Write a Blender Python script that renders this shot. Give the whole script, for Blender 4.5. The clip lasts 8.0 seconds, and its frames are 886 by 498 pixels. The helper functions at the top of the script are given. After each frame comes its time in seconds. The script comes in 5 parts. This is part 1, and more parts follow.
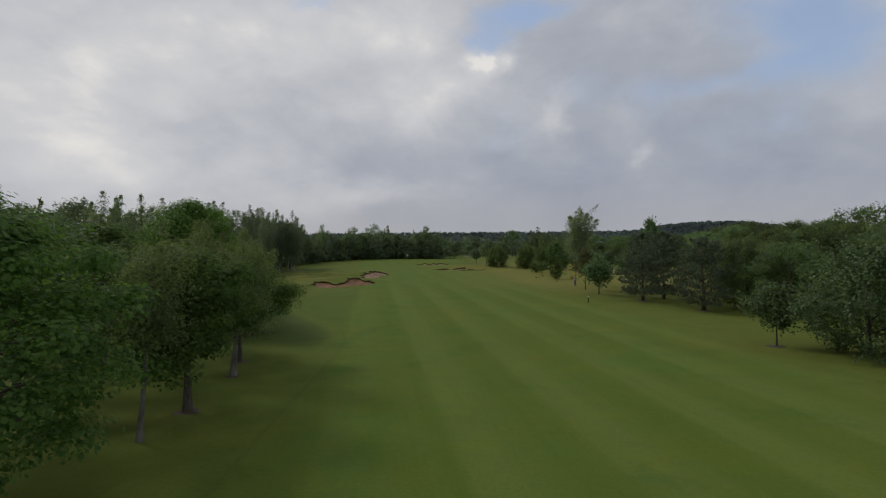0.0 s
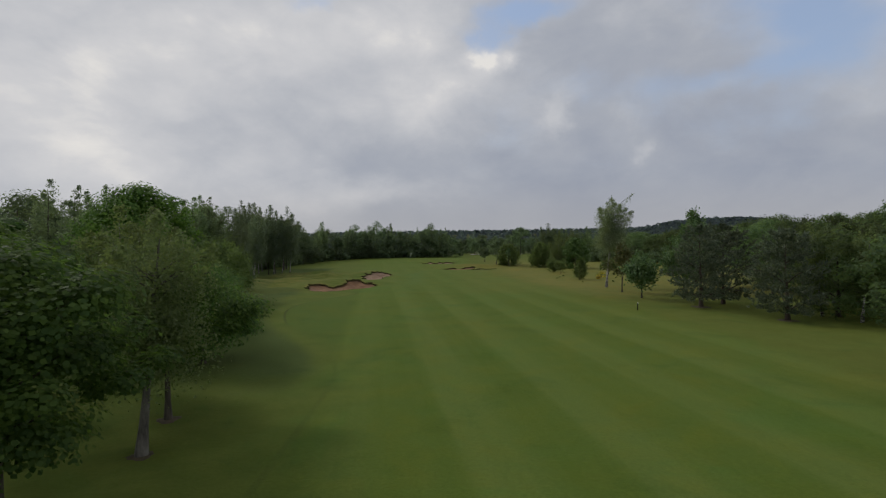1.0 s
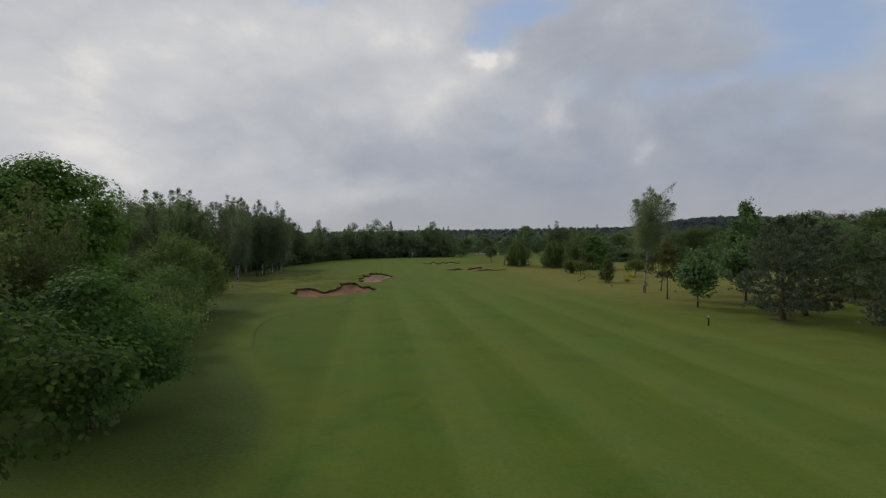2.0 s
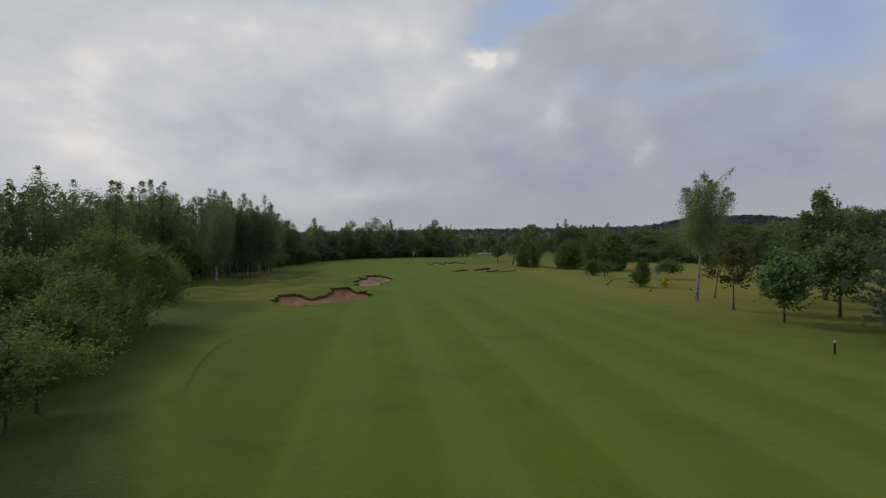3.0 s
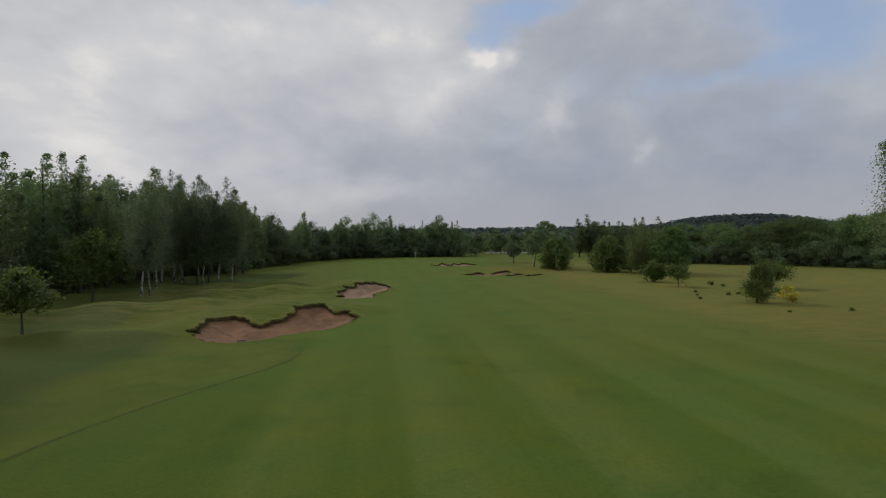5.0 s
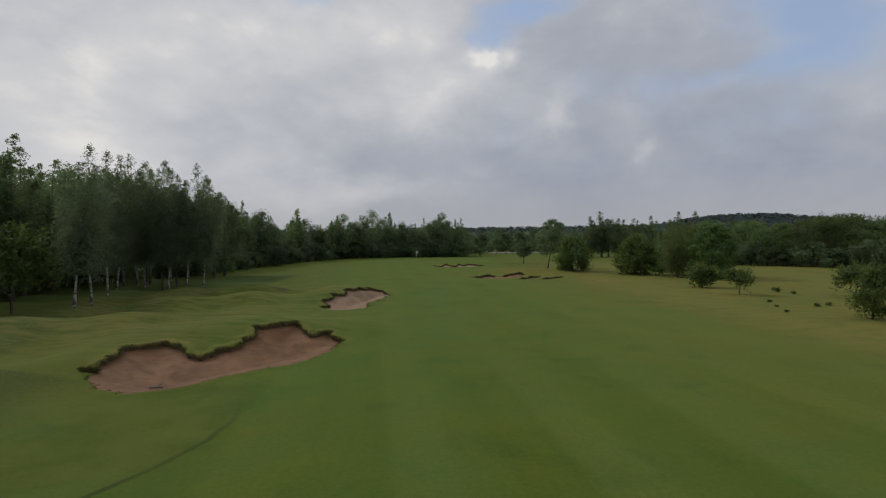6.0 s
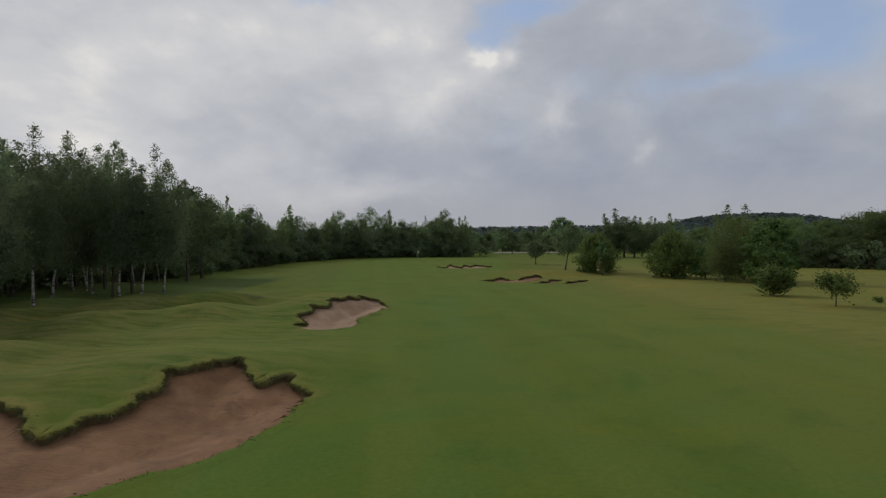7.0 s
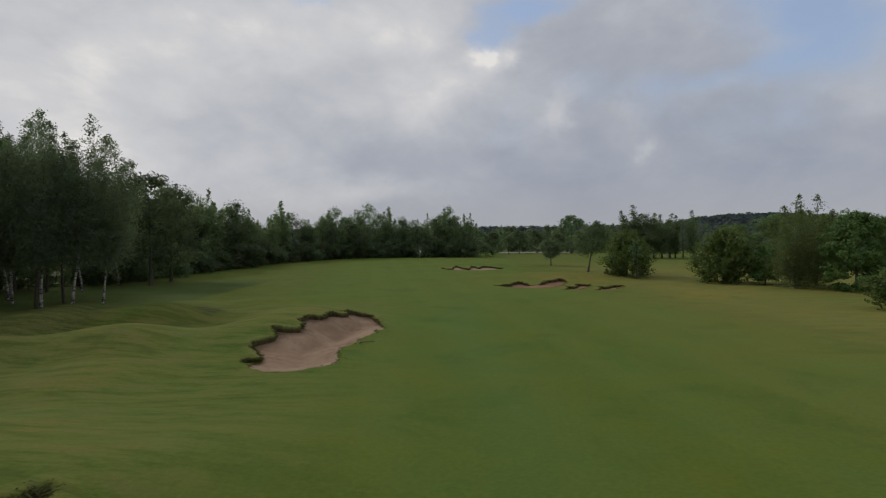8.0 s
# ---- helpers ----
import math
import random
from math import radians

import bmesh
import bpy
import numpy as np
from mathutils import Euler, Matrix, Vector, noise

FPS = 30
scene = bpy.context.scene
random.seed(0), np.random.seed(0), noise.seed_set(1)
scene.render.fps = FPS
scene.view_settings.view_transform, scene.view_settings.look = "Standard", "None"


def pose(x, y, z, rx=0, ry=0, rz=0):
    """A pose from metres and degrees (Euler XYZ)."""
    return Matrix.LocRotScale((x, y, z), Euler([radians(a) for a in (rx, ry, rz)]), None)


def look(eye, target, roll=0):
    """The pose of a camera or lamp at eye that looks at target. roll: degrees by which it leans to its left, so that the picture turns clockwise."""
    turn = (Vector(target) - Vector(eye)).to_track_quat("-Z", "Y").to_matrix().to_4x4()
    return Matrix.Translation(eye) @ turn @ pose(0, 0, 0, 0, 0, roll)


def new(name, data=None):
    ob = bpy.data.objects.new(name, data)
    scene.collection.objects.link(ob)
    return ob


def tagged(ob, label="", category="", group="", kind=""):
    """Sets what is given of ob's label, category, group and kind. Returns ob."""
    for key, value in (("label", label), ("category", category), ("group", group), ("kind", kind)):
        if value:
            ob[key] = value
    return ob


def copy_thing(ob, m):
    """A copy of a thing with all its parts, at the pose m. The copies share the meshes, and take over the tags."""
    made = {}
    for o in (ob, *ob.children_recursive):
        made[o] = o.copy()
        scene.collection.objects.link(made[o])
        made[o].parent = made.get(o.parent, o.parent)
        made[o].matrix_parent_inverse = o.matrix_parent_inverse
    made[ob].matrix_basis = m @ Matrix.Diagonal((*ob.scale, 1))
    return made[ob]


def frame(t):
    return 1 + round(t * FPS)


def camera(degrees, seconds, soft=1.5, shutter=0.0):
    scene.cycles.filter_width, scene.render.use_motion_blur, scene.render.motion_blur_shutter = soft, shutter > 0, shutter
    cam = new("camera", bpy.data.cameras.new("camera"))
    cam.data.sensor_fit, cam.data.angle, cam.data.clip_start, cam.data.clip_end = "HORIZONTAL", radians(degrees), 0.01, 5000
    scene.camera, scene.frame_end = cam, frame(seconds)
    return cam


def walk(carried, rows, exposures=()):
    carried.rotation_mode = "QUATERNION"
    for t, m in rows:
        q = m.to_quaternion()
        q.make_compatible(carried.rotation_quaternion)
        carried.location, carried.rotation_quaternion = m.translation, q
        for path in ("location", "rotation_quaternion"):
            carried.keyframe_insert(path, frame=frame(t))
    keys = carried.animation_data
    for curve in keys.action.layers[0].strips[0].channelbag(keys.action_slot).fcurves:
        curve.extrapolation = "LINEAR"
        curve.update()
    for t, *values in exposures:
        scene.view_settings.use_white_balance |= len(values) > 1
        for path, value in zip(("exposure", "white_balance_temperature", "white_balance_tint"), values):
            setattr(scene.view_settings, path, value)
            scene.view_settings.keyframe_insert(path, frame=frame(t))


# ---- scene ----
# ---------------------------------------------------------------- camera
cam = camera(82.0, 8.0, soft=1.2)
# seconds, place (m), yaw, pitch, lean (degrees)
PATH = [
    (0.0, -0.264, -0.315, 5.710, 0.201, -0.315, -0.600),
    (0.5, -0.870, 4.228, 5.634, 0.493, -0.470, -0.976),
    (1.0, -1.442, 8.779, 5.558, 0.503, -0.496, -0.985),
    (1.5, -1.985, 13.341, 5.482, 0.511, -0.520, -0.990),
    (2.0, -2.502, 17.915, 5.405, 0.519, -0.543, -0.992),
    (2.5, -2.998, 22.502, 5.328, 0.526, -0.565, -0.991),
    (3.0, -3.476, 27.104, 5.250, 0.532, -0.584, -0.986),
    (3.5, -3.939, 31.723, 5.171, 0.537, -0.603, -0.977),
    (4.0, -4.392, 36.360, 5.090, 0.541, -0.620, -0.965),
    (4.5, -4.838, 41.017, 5.009, 0.544, -0.635, -0.949),
    (5.0, -5.282, 45.695, 4.926, 0.547, -0.649, -0.930),
    (5.5, -5.726, 50.396, 4.842, 0.548, -0.661, -0.907),
    (6.0, -6.175, 55.122, 4.756, 0.548, -0.672, -0.881),
    (6.5, -6.632, 59.874, 4.669, 0.548, -0.681, -0.851),
    (7.0, -7.102, 64.653, 4.579, 0.547, -0.689, -0.818),
    (7.5, -7.587, 69.462, 4.488, 0.544, -0.695, -0.781),
    (8.0, -8.092, 74.301, 4.394, 0.541, -0.699, -0.741),
]
walk(cam, [(t, pose(x, y, z, 90 + pitch, 0, yaw) @ pose(0, 0, 0, 0, 0, lean)) for t, x, y, z, yaw, pitch, lean in PATH])

# ---------------------------------------------------------------- small mathematics


def ss(a, b, v):
    v = np.clip((np.asarray(v, float) - a) / (b - a), 0, 1)
    return v * v * (3 - 2 * v)


def hill(x, y, cx, cy, rx, ry, turn=0.0):
    c, s = math.cos(radians(turn)), math.sin(radians(turn))
    u, v = (x - cx) * c + (y - cy) * s, -(x - cx) * s + (y - cy) * c
    return np.exp(-(u / rx) ** 2 - (v / ry) ** 2)


def waves(x, y):
    return (np.sin(x * 0.31 + 1.3 * np.sin(y * 0.17)) * np.sin(y * 0.23 + 0.7) * 0.5 + np.sin(x * 0.83 + y * 0.41) * np.sin(y * 0.67 - x * 0.2 + 2.0) * 0.25)


def terrain(x, y):
    """Height of the course at (x, y): a level fairway, mounds round the bunkers, rising woods and far hills."""
    x, y = np.asarray(x, float), np.asarray(y, float)
    z = 0.7 * ss(140, 215, y) * ss(60, 10, x) + 0.05 * waves(x, y)
    z = z + 0.35 * hill(x, y, -38, 108, 13, 26)
    z = z + 1.0 * hill(x, y, -17.5, 81.0, 6.5, 3.0, 30) + 1.15 * hill(x, y, -27, 83, 8, 2.4, 12)
    z = z + 1.05 * hill(x, y, -15.6, 101.0, 3.6, 5.0) + 1.0 * hill(x, y, -22.5, 95, 7, 2.2, 18)
    z = z + 0.7 * hill(x, y, -27, 104, 6, 2.6, 30)
    z = z - 0.45 * hill(x, y, 27, 48, 9, 15) - 0.3 * hill(x, y, 5, 127, 11, 9)
    z = z + 0.75 * hill(x, y, 3, 136.5, 9, 4.0, 4) + 0.5 * hill(x, y, -4, 166, 8, 4)
    z = z + 0.3 * hill(x, y, -28, 73, 5, 3) + 0.38 * hill(x, y, -22.6, 72.6, 3.6, 1.7, 30)
    z = z + 0.16 * ss(-14, -22, x) * ss(-62, -40, x) * ss(70, 78, y) * ss(122, 108, y) * (np.sin(x * 0.9 + y * 0.35) + np.sin(y * 0.8 - x * 0.45 + 1.2))
    z = z + 18 * np.exp(-((x - 385) / 95) ** 4) * np.exp(-((y - 715) / 110) ** 2) * (1 + 0.1 * np.sin(x * 0.02)) + 10 * hill(x, y, 760, 800, 260, 150)
    z = z + 24 * ss(520, 1000, y) * ss(1.7, 0.3, np.abs(x) / (np.abs(y) + 1))
    return z


def h(x, y):
    return float(terrain(x, y))


# ---------------------------------------------------------------- sky and sun
SUN_ELEVATION, SUN_TURN = 36.0, 308.0
world = bpy.data.worlds.new("sky")
scene.world = world
world.use_nodes = True
wt = world.node_tree
wt.nodes.clear()


class Nodes:
    """Short hand for building a node tree."""

    def __init__(self, tree):
        self.tree = tree

    def add(self, kind, **values):
        node = self.tree.nodes.new(kind)
        for key, value in values.items():
            if key == "op":
                node.operation = value
            elif key == "mode":
                node.data_type = value
        return node

    def link(self, a, b):
        self.tree.links.new(a, b)

    def put(self, socket, value):
        if isinstance(value, bpy.types.NodeSocket):
            self.link(value, socket)
        else:
            socket.default_value = value

    def math(self, op, a, b=0.0, c=0.0, clamp=False):
        node = self.tree.nodes.new("ShaderNodeMath")
        node.operation, node.use_clamp = op, clamp
        for i, v in enumerate((a, b, c)):
            self.put(node.inputs[i], v)
        return node.outputs[0]

    def mix(self, factor, a, b, blend="MIX"):
        node = self.tree.nodes.new("ShaderNodeMix")
        node.data_type, node.blend_type = "RGBA", blend
        self.put(node.inputs[0], factor)
        for socket, v in ((node.inputs[6], a), (node.inputs[7], b)):
            self.put(socket, (*v, 1.0) if isinstance(v, tuple) and len(v) == 3 else v)
        return node.outputs[2]

    def noise(self, vector, scale, detail=4.0, rough=0.55, out=0, twist=0.0):
        node = self.tree.nodes.new("ShaderNodeTexNoise")
        if vector is not None:
            self.link(vector, node.inputs["Vector"])
        node.inputs["Scale"].default_value, node.inputs["Detail"].default_value = scale, detail
        node.inputs["Roughness"].default_value, node.inputs["Distortion"].default_value = rough, twist
        return node.outputs[out]

    def ramp(self, value, *stops):
        node = self.tree.nodes.new("ShaderNodeValToRGB")
        self.link(value, node.inputs[0])
        while len(node.color_ramp.elements) < len(stops):
            node.color_ramp.elements.new(0.5)
        for element, (at, colour) in zip(node.color_ramp.elements, stops):
            element.position = at
            element.color = (*colour, 1.0) if len(colour) == 3 else colour
        return node.outputs[0]

    def span(self, value, a, b, c=0.0, d=1.0, smooth=True):
        node = self.tree.nodes.new("ShaderNodeMapRange")
        node.interpolation_type = "SMOOTHSTEP" if smooth else "LINEAR"
        self.put(node.inputs[0], value)
        for i, v in enumerate((a, b, c, d)):
            node.inputs[1 + i].default_value = v
        return node.outputs[0]


def build_sky():
    n = Nodes(wt)
    way = n.add("ShaderNodeTexCoord").outputs["Generated"]
    sep = n.add("ShaderNodeSeparateXYZ")
    n.link(way, sep.inputs[0])
    deep = n.math("MAXIMUM", sep.outputs[1], 0.2)
    u0, v0 = n.math("DIVIDE", sep.outputs[0], deep), n.math("DIVIDE", sep.outputs[2], deep)
    # ragged edges: the cloud plane is bent by two noises
    bend = n.noise(way, 5.0, 6.0, 0.6, out=1)
    bs = n.add("ShaderNodeSeparateColor")
    n.link(bend, bs.inputs[0])
    u = n.math("ADD", u0, n.math("MULTIPLY", n.math("SUBTRACT", bs.outputs[0], 0.5), 0.22))
    v = n.math("ADD", v0, n.math("MULTIPLY", n.math("SUBTRACT", bs.outputs[1], 0.5), 0.15))

    def puff(cu, cv, ru, rv, turn=0.0):
        """A soft patch of the cloud deck."""
        c, s = math.cos(radians(turn)), math.sin(radians(turn))
        du, dv = n.math("SUBTRACT", u, cu), n.math("SUBTRACT", v, cv)
        a = n.math("ADD", n.math("MULTIPLY", du, c / ru), n.math("MULTIPLY", dv, s / ru))
        b = n.math("ADD", n.math("MULTIPLY", du, -s / rv), n.math("MULTIPLY", dv, c / rv))
        q = n.math("ADD", n.math("MULTIPLY", a, a), n.math("MULTIPLY", b, b))
        return n.math("POWER", 2.718, n.math("MULTIPLY", q, -1.0))

    def total(*rows):
        out = None
        for weight, *place in rows:
            term = n.math("MULTIPLY", puff(*place), weight)
            out = term if out is None else n.math("ADD", out, term)
        return out

    # light and dark parts of the deck
    light = n.math("ADD", 0.55, total(
        (0.30, -0.619, 0.334, 0.532, 0.244, 0),
        (0.14, -0.556, 0.405, 0.061, 0.039, 0),
        (0.50, 0.078, 0.344, 0.035, 0.024, 0),
        (0.40, 0.136, 0.350, 0.020, 0.017, 0),
        (0.28, 0.217, 0.262, 0.029, 0.038, 0),
        (0.30, 0.386, 0.169, 0.022, 0.029, 0),
        (0.10, -0.692, 0.335, 0.055, 0.044, 0),
        (0.22, -0.048, 0.256, 0.050, 0.067, -20),
        (0.20, 0.014, 0.310, 0.067, 0.033, 0),
        (0.20, -0.106, 0.412, 0.177, 0.067, 0),
    ))
    light = n.math("ADD", light, total(
        (-0.16, 0.378, 0.380, 0.211, 0.061, 0),
        (-0.13, -0.166, 0.159, 0.155, 0.044, 5),
        (-0.28, 0.176, 0.109, 0.288, 0.105, 0),
        (-0.28, 0.693, 0.133, 0.399, 0.133, 0),
        (-0.14, 0.230, 0.036, 0.665, 0.044, 0),
        (0.20, 0.846, 0.261, 0.100, 0.044, 10),
        (-0.08, -0.398, 0.235, 0.166, 0.044, 10),
        (0.14, -0.190, 0.099, 0.222, 0.024, 0),
        (-0.14, -0.185, 0.336, 0.089, 0.044, 0),
        (0.04, -0.813, 0.216, 0.133, 0.100, 0),
        (0.16, 0.508, 0.279, 0.100, 0.022, 12),
        (-0.20, 0.584, 0.255, 0.466, 0.188, 0),
    ))
    # gaps of blue
    blue = total(
        (1.1, 0.175, 0.445, 0.105, 0.034, 22),
        (0.62, 0.100, 0.385, 0.044, 0.022, 30),
        (0.45, 0.330, 0.303, 0.170, 0.036, 0),
        (1.0, 0.728, 0.445, 0.230, 0.085, -6),
        (0.65, -0.249, 0.474, 0.055, 0.022, 0),
        (0.55, 0.607, 0.315, 0.166, 0.033, 12),
        (0.42, 0.760, 0.330, 0.20, 0.095, 0),
        (0.30, 0.123, 0.220, 0.067, 0.055, 0),
        (0.30, 0.562, 0.223, 0.277, 0.055, 0),
    )
    stretch = n.add("ShaderNodeMapping")
    n.link(way, stretch.inputs[0])
    stretch.inputs[3].default_value = (1.0, 1.0, 1.7)
    big = n.noise(stretch.outputs[0], 3.2, 7.0, 0.55, twist=0.3)
    fine = n.noise(stretch.outputs[0], 9.0, 6.0, 0.55)
    mid = n.noise(stretch.outputs[0], 5.5, 8.0, 0.6, twist=0.6)
    tone = n.math("ADD", light, n.math("MULTIPLY", n.math("SUBTRACT", mid, 0.5), 0.45))
    tone = n.math("ADD", tone, n.math("MULTIPLY", n.math("SUBTRACT", big, 0.5), 0.42))
    tone = n.math("ADD", tone, n.math("MULTIPLY", n.math("SUBTRACT", fine, 0.5), 0.34))
    # heaped, rounded tops
    warp = n.add("ShaderNodeVectorMath", op="ADD")
    n.link(stretch.outputs[0], warp.inputs[0])
    shift = n.add("ShaderNodeVectorMath", op="SCALE")
    n.link(n.noise(stretch.outputs[0], 7.0, 6.0, 0.6, out=1), shift.inputs[0])
    shift.inputs["Scale"].default_value = 0.16
    n.link(shift.outputs[0], warp.inputs[1])
    for size, share in ((5.0, 0.26), (12.0, 0.14)):
        heap = n.add("ShaderNodeTexVoronoi")
        heap.feature = "SMOOTH_F1"
        n.link(warp.outputs[0], heap.inputs["Vector"])
        heap.inputs["Scale"].default_value, heap.inputs["Smoothness"].default_value = size, 0.35
        tone = n.math("ADD", tone, n.math("MULTIPLY", n.math("SUBTRACT", 0.42, heap.outputs["Distance"]), share))
    cloud = n.ramp(tone, (0.0, (0.305, 0.335, 0.405)), (0.32, (0.378, 0.402, 0.455)), (0.58, (0.488, 0.502, 0.538)), (0.84, (0.606, 0.606, 0.622)), (1.0, (0.755, 0.735, 0.710)))
    cloud = n.mix(n.span(v0, 0.02, 0.15, 0.6, 0.0), cloud, (0.385, 0.383, 0.400))
    gap = n.math("ADD", blue, n.math("MULTIPLY", n.math("SUBTRACT", fine, 0.5), 0.9))
    gap = n.span(gap, 0.12, 1.15)
    air = n.add("ShaderNodeTexSky")
    air.sky_type = "NISHITA"
    air.sun_disc = False
    air.sun_elevation, air.sun_rotation = radians(SUN_ELEVATION), radians(SUN_TURN)
    clear = n.mix(1.0, air.outputs[0], (0.115, 0.115, 0.115), "MULTIPLY")
    clear = n.mix(0.6, clear, (0.37, 0.46, 0.64))
    out = n.add("ShaderNodeOutputWorld")
    back = n.add("ShaderNodeBackground")
    n.link(n.mix(gap, cloud, clear), back.inputs[0])
    back.inputs[1].default_value = 1.0
    n.link(back.outputs[0], out.inputs[0])


build_sky()
sun = new("sun", bpy.data.lights.new("sun", "SUN"))
sun.data.energy, sun.data.angle, sun.data.color = 1.15, radians(12), (1.0, 0.95, 0.87)
sun.matrix_world = look((math.sin(radians(SUN_TURN)) * 60, math.cos(radians(SUN_TURN)) * 60, 60 * math.tan(radians(SUN_ELEVATION))), (0, 0, 0))

# ---------------------------------------------------------------- materials


def material(name):
    m = bpy.data.materials.new(name)
    m.use_nodes = True
    n = Nodes(m.node_tree)
    return m, n, m.node_tree.nodes["Principled BSDF"]


def bump(n, bsdf, height, strength, distance):
    node = n.add("ShaderNodeBump")
    node.inputs["Strength"].default_value, node.inputs["Distance"].default_value = strength, distance
    n.link(height, node.inputs["Height"])
    n.link(node.outputs[0], bsdf.inputs["Normal"])


def place_of(n):
    return n.add("ShaderNodeNewGeometry").outputs["Position"]


def leaf_material(name, dark, light, through_share=0.4, rough=0.6, tint=0.2, gloss=0.18):
    """Leaves: each one a little different, each tree too; waxy, and some light shines through."""
    dark, light = tuple(2.1 * c for c in dark), tuple(1.42 * c for c in light)
    m, n, bsdf = material(name)
    island = n.add("ShaderNodeNewGeometry").outputs["Random Per Island"]
    tree = n.add("ShaderNodeObjectInfo").outputs["Random"]
    colour = n.ramp(island, (0.0, dark), (0.55, tuple((a + b) / 2 for a, b in zip(dark, light))), (1.0, light))
    patch = n.noise(place_of(n), 0.9, 3.0)
    colour = n.mix(n.span(patch, 0.35, 0.7), colour, n.mix(1.0, colour, (1.12, 1.08, 0.85), "MULTIPLY"))
    hue = n.add("ShaderNodeHueSaturation")
    n.link(n.math("ADD", 0.5 - tint * 0.06, n.math("MULTIPLY", tree, tint * 0.12)), hue.inputs["Hue"])
    n.link(n.math("ADD", 1.0 - tint, n.math("MULTIPLY", tree, 2 * tint)), hue.inputs["Value"])
    n.link(colour, hue.inputs["Color"])
    n.link(hue.outputs[0], bsdf.inputs["Base Color"])
    bsdf.inputs["Roughness"].default_value = rough
    bsdf.inputs["Specular IOR Level"].default_value = gloss
    glow = n.add("ShaderNodeBsdfTranslucent")
    n.link(n.mix(1.0, hue.outputs[0], (1.25, 1.35, 0.85), "MULTIPLY"), glow.inputs["Color"])
    both = n.add("ShaderNodeMixShader")
    both.inputs[0].default_value = through_share
    n.link(bsdf.outputs[0], both.inputs[1])
    n.link(glow.outputs[0], both.inputs[2])
    n.link(both.outputs[0], m.node_tree.nodes["Material Output"].inputs[0])
    return m


def bark_material(name, dark, light, scale=6.0):
    m, n, bsdf = material(name)
    place = n.add("ShaderNodeTexCoord").outputs["Object"]
    stretch = n.add("ShaderNodeMapping")
    n.link(place, stretch.inputs[0])
    stretch.inputs[3].default_value = (1.0, 1.0, 0.25)
    rough = n.noise(stretch.outputs[0], scale * 2, 6.0, 0.6)
    n.link(n.ramp(rough, (0.3, dark), (0.7, light)), bsdf.inputs["Base Color"])
    bsdf.inputs["Roughness"].default_value = 0.9
    bump(n, bsdf, rough, 0.8, 0.03)
    return m


def birch_bark_material(name="birch bark", worn=0.0):
    m, n, bsdf = material(name)
    place = n.add("ShaderNodeTexCoord").outputs["Object"]
    bands = n.add("ShaderNodeMapping")
    n.link(place, bands.inputs[0])
    bands.inputs[3].default_value = (3.5, 3.5, 8.5)
    marks = n.noise(bands.outputs[0], 1.0, 5.0, 0.65)
    sep = n.add("ShaderNodeSeparateXYZ")
    n.link(place, sep.inputs[0])
    foot = n.span(sep.outputs[2], 0.2, 1.1, 0.07, 0.0)
    foot = n.math("ADD", foot, n.span(sep.outputs[2], 4.5, 9.0, 0.0, 0.14))
    black = n.span(n.math("ADD", marks, foot), 0.45 - worn, 0.62 - worn * 0.5)
    pale = n.mix(n.noise(place, 5.0, 4.0), (0.42, 0.405, 0.37), (0.25, 0.235, 0.205))
    n.link(n.mix(black, pale, (0.035, 0.03, 0.026)), bsdf.inputs["Base Color"])
    bsdf.inputs["Roughness"].default_value = 0.75
    bump(n, bsdf, marks, 0.4, 0.02)
    return m


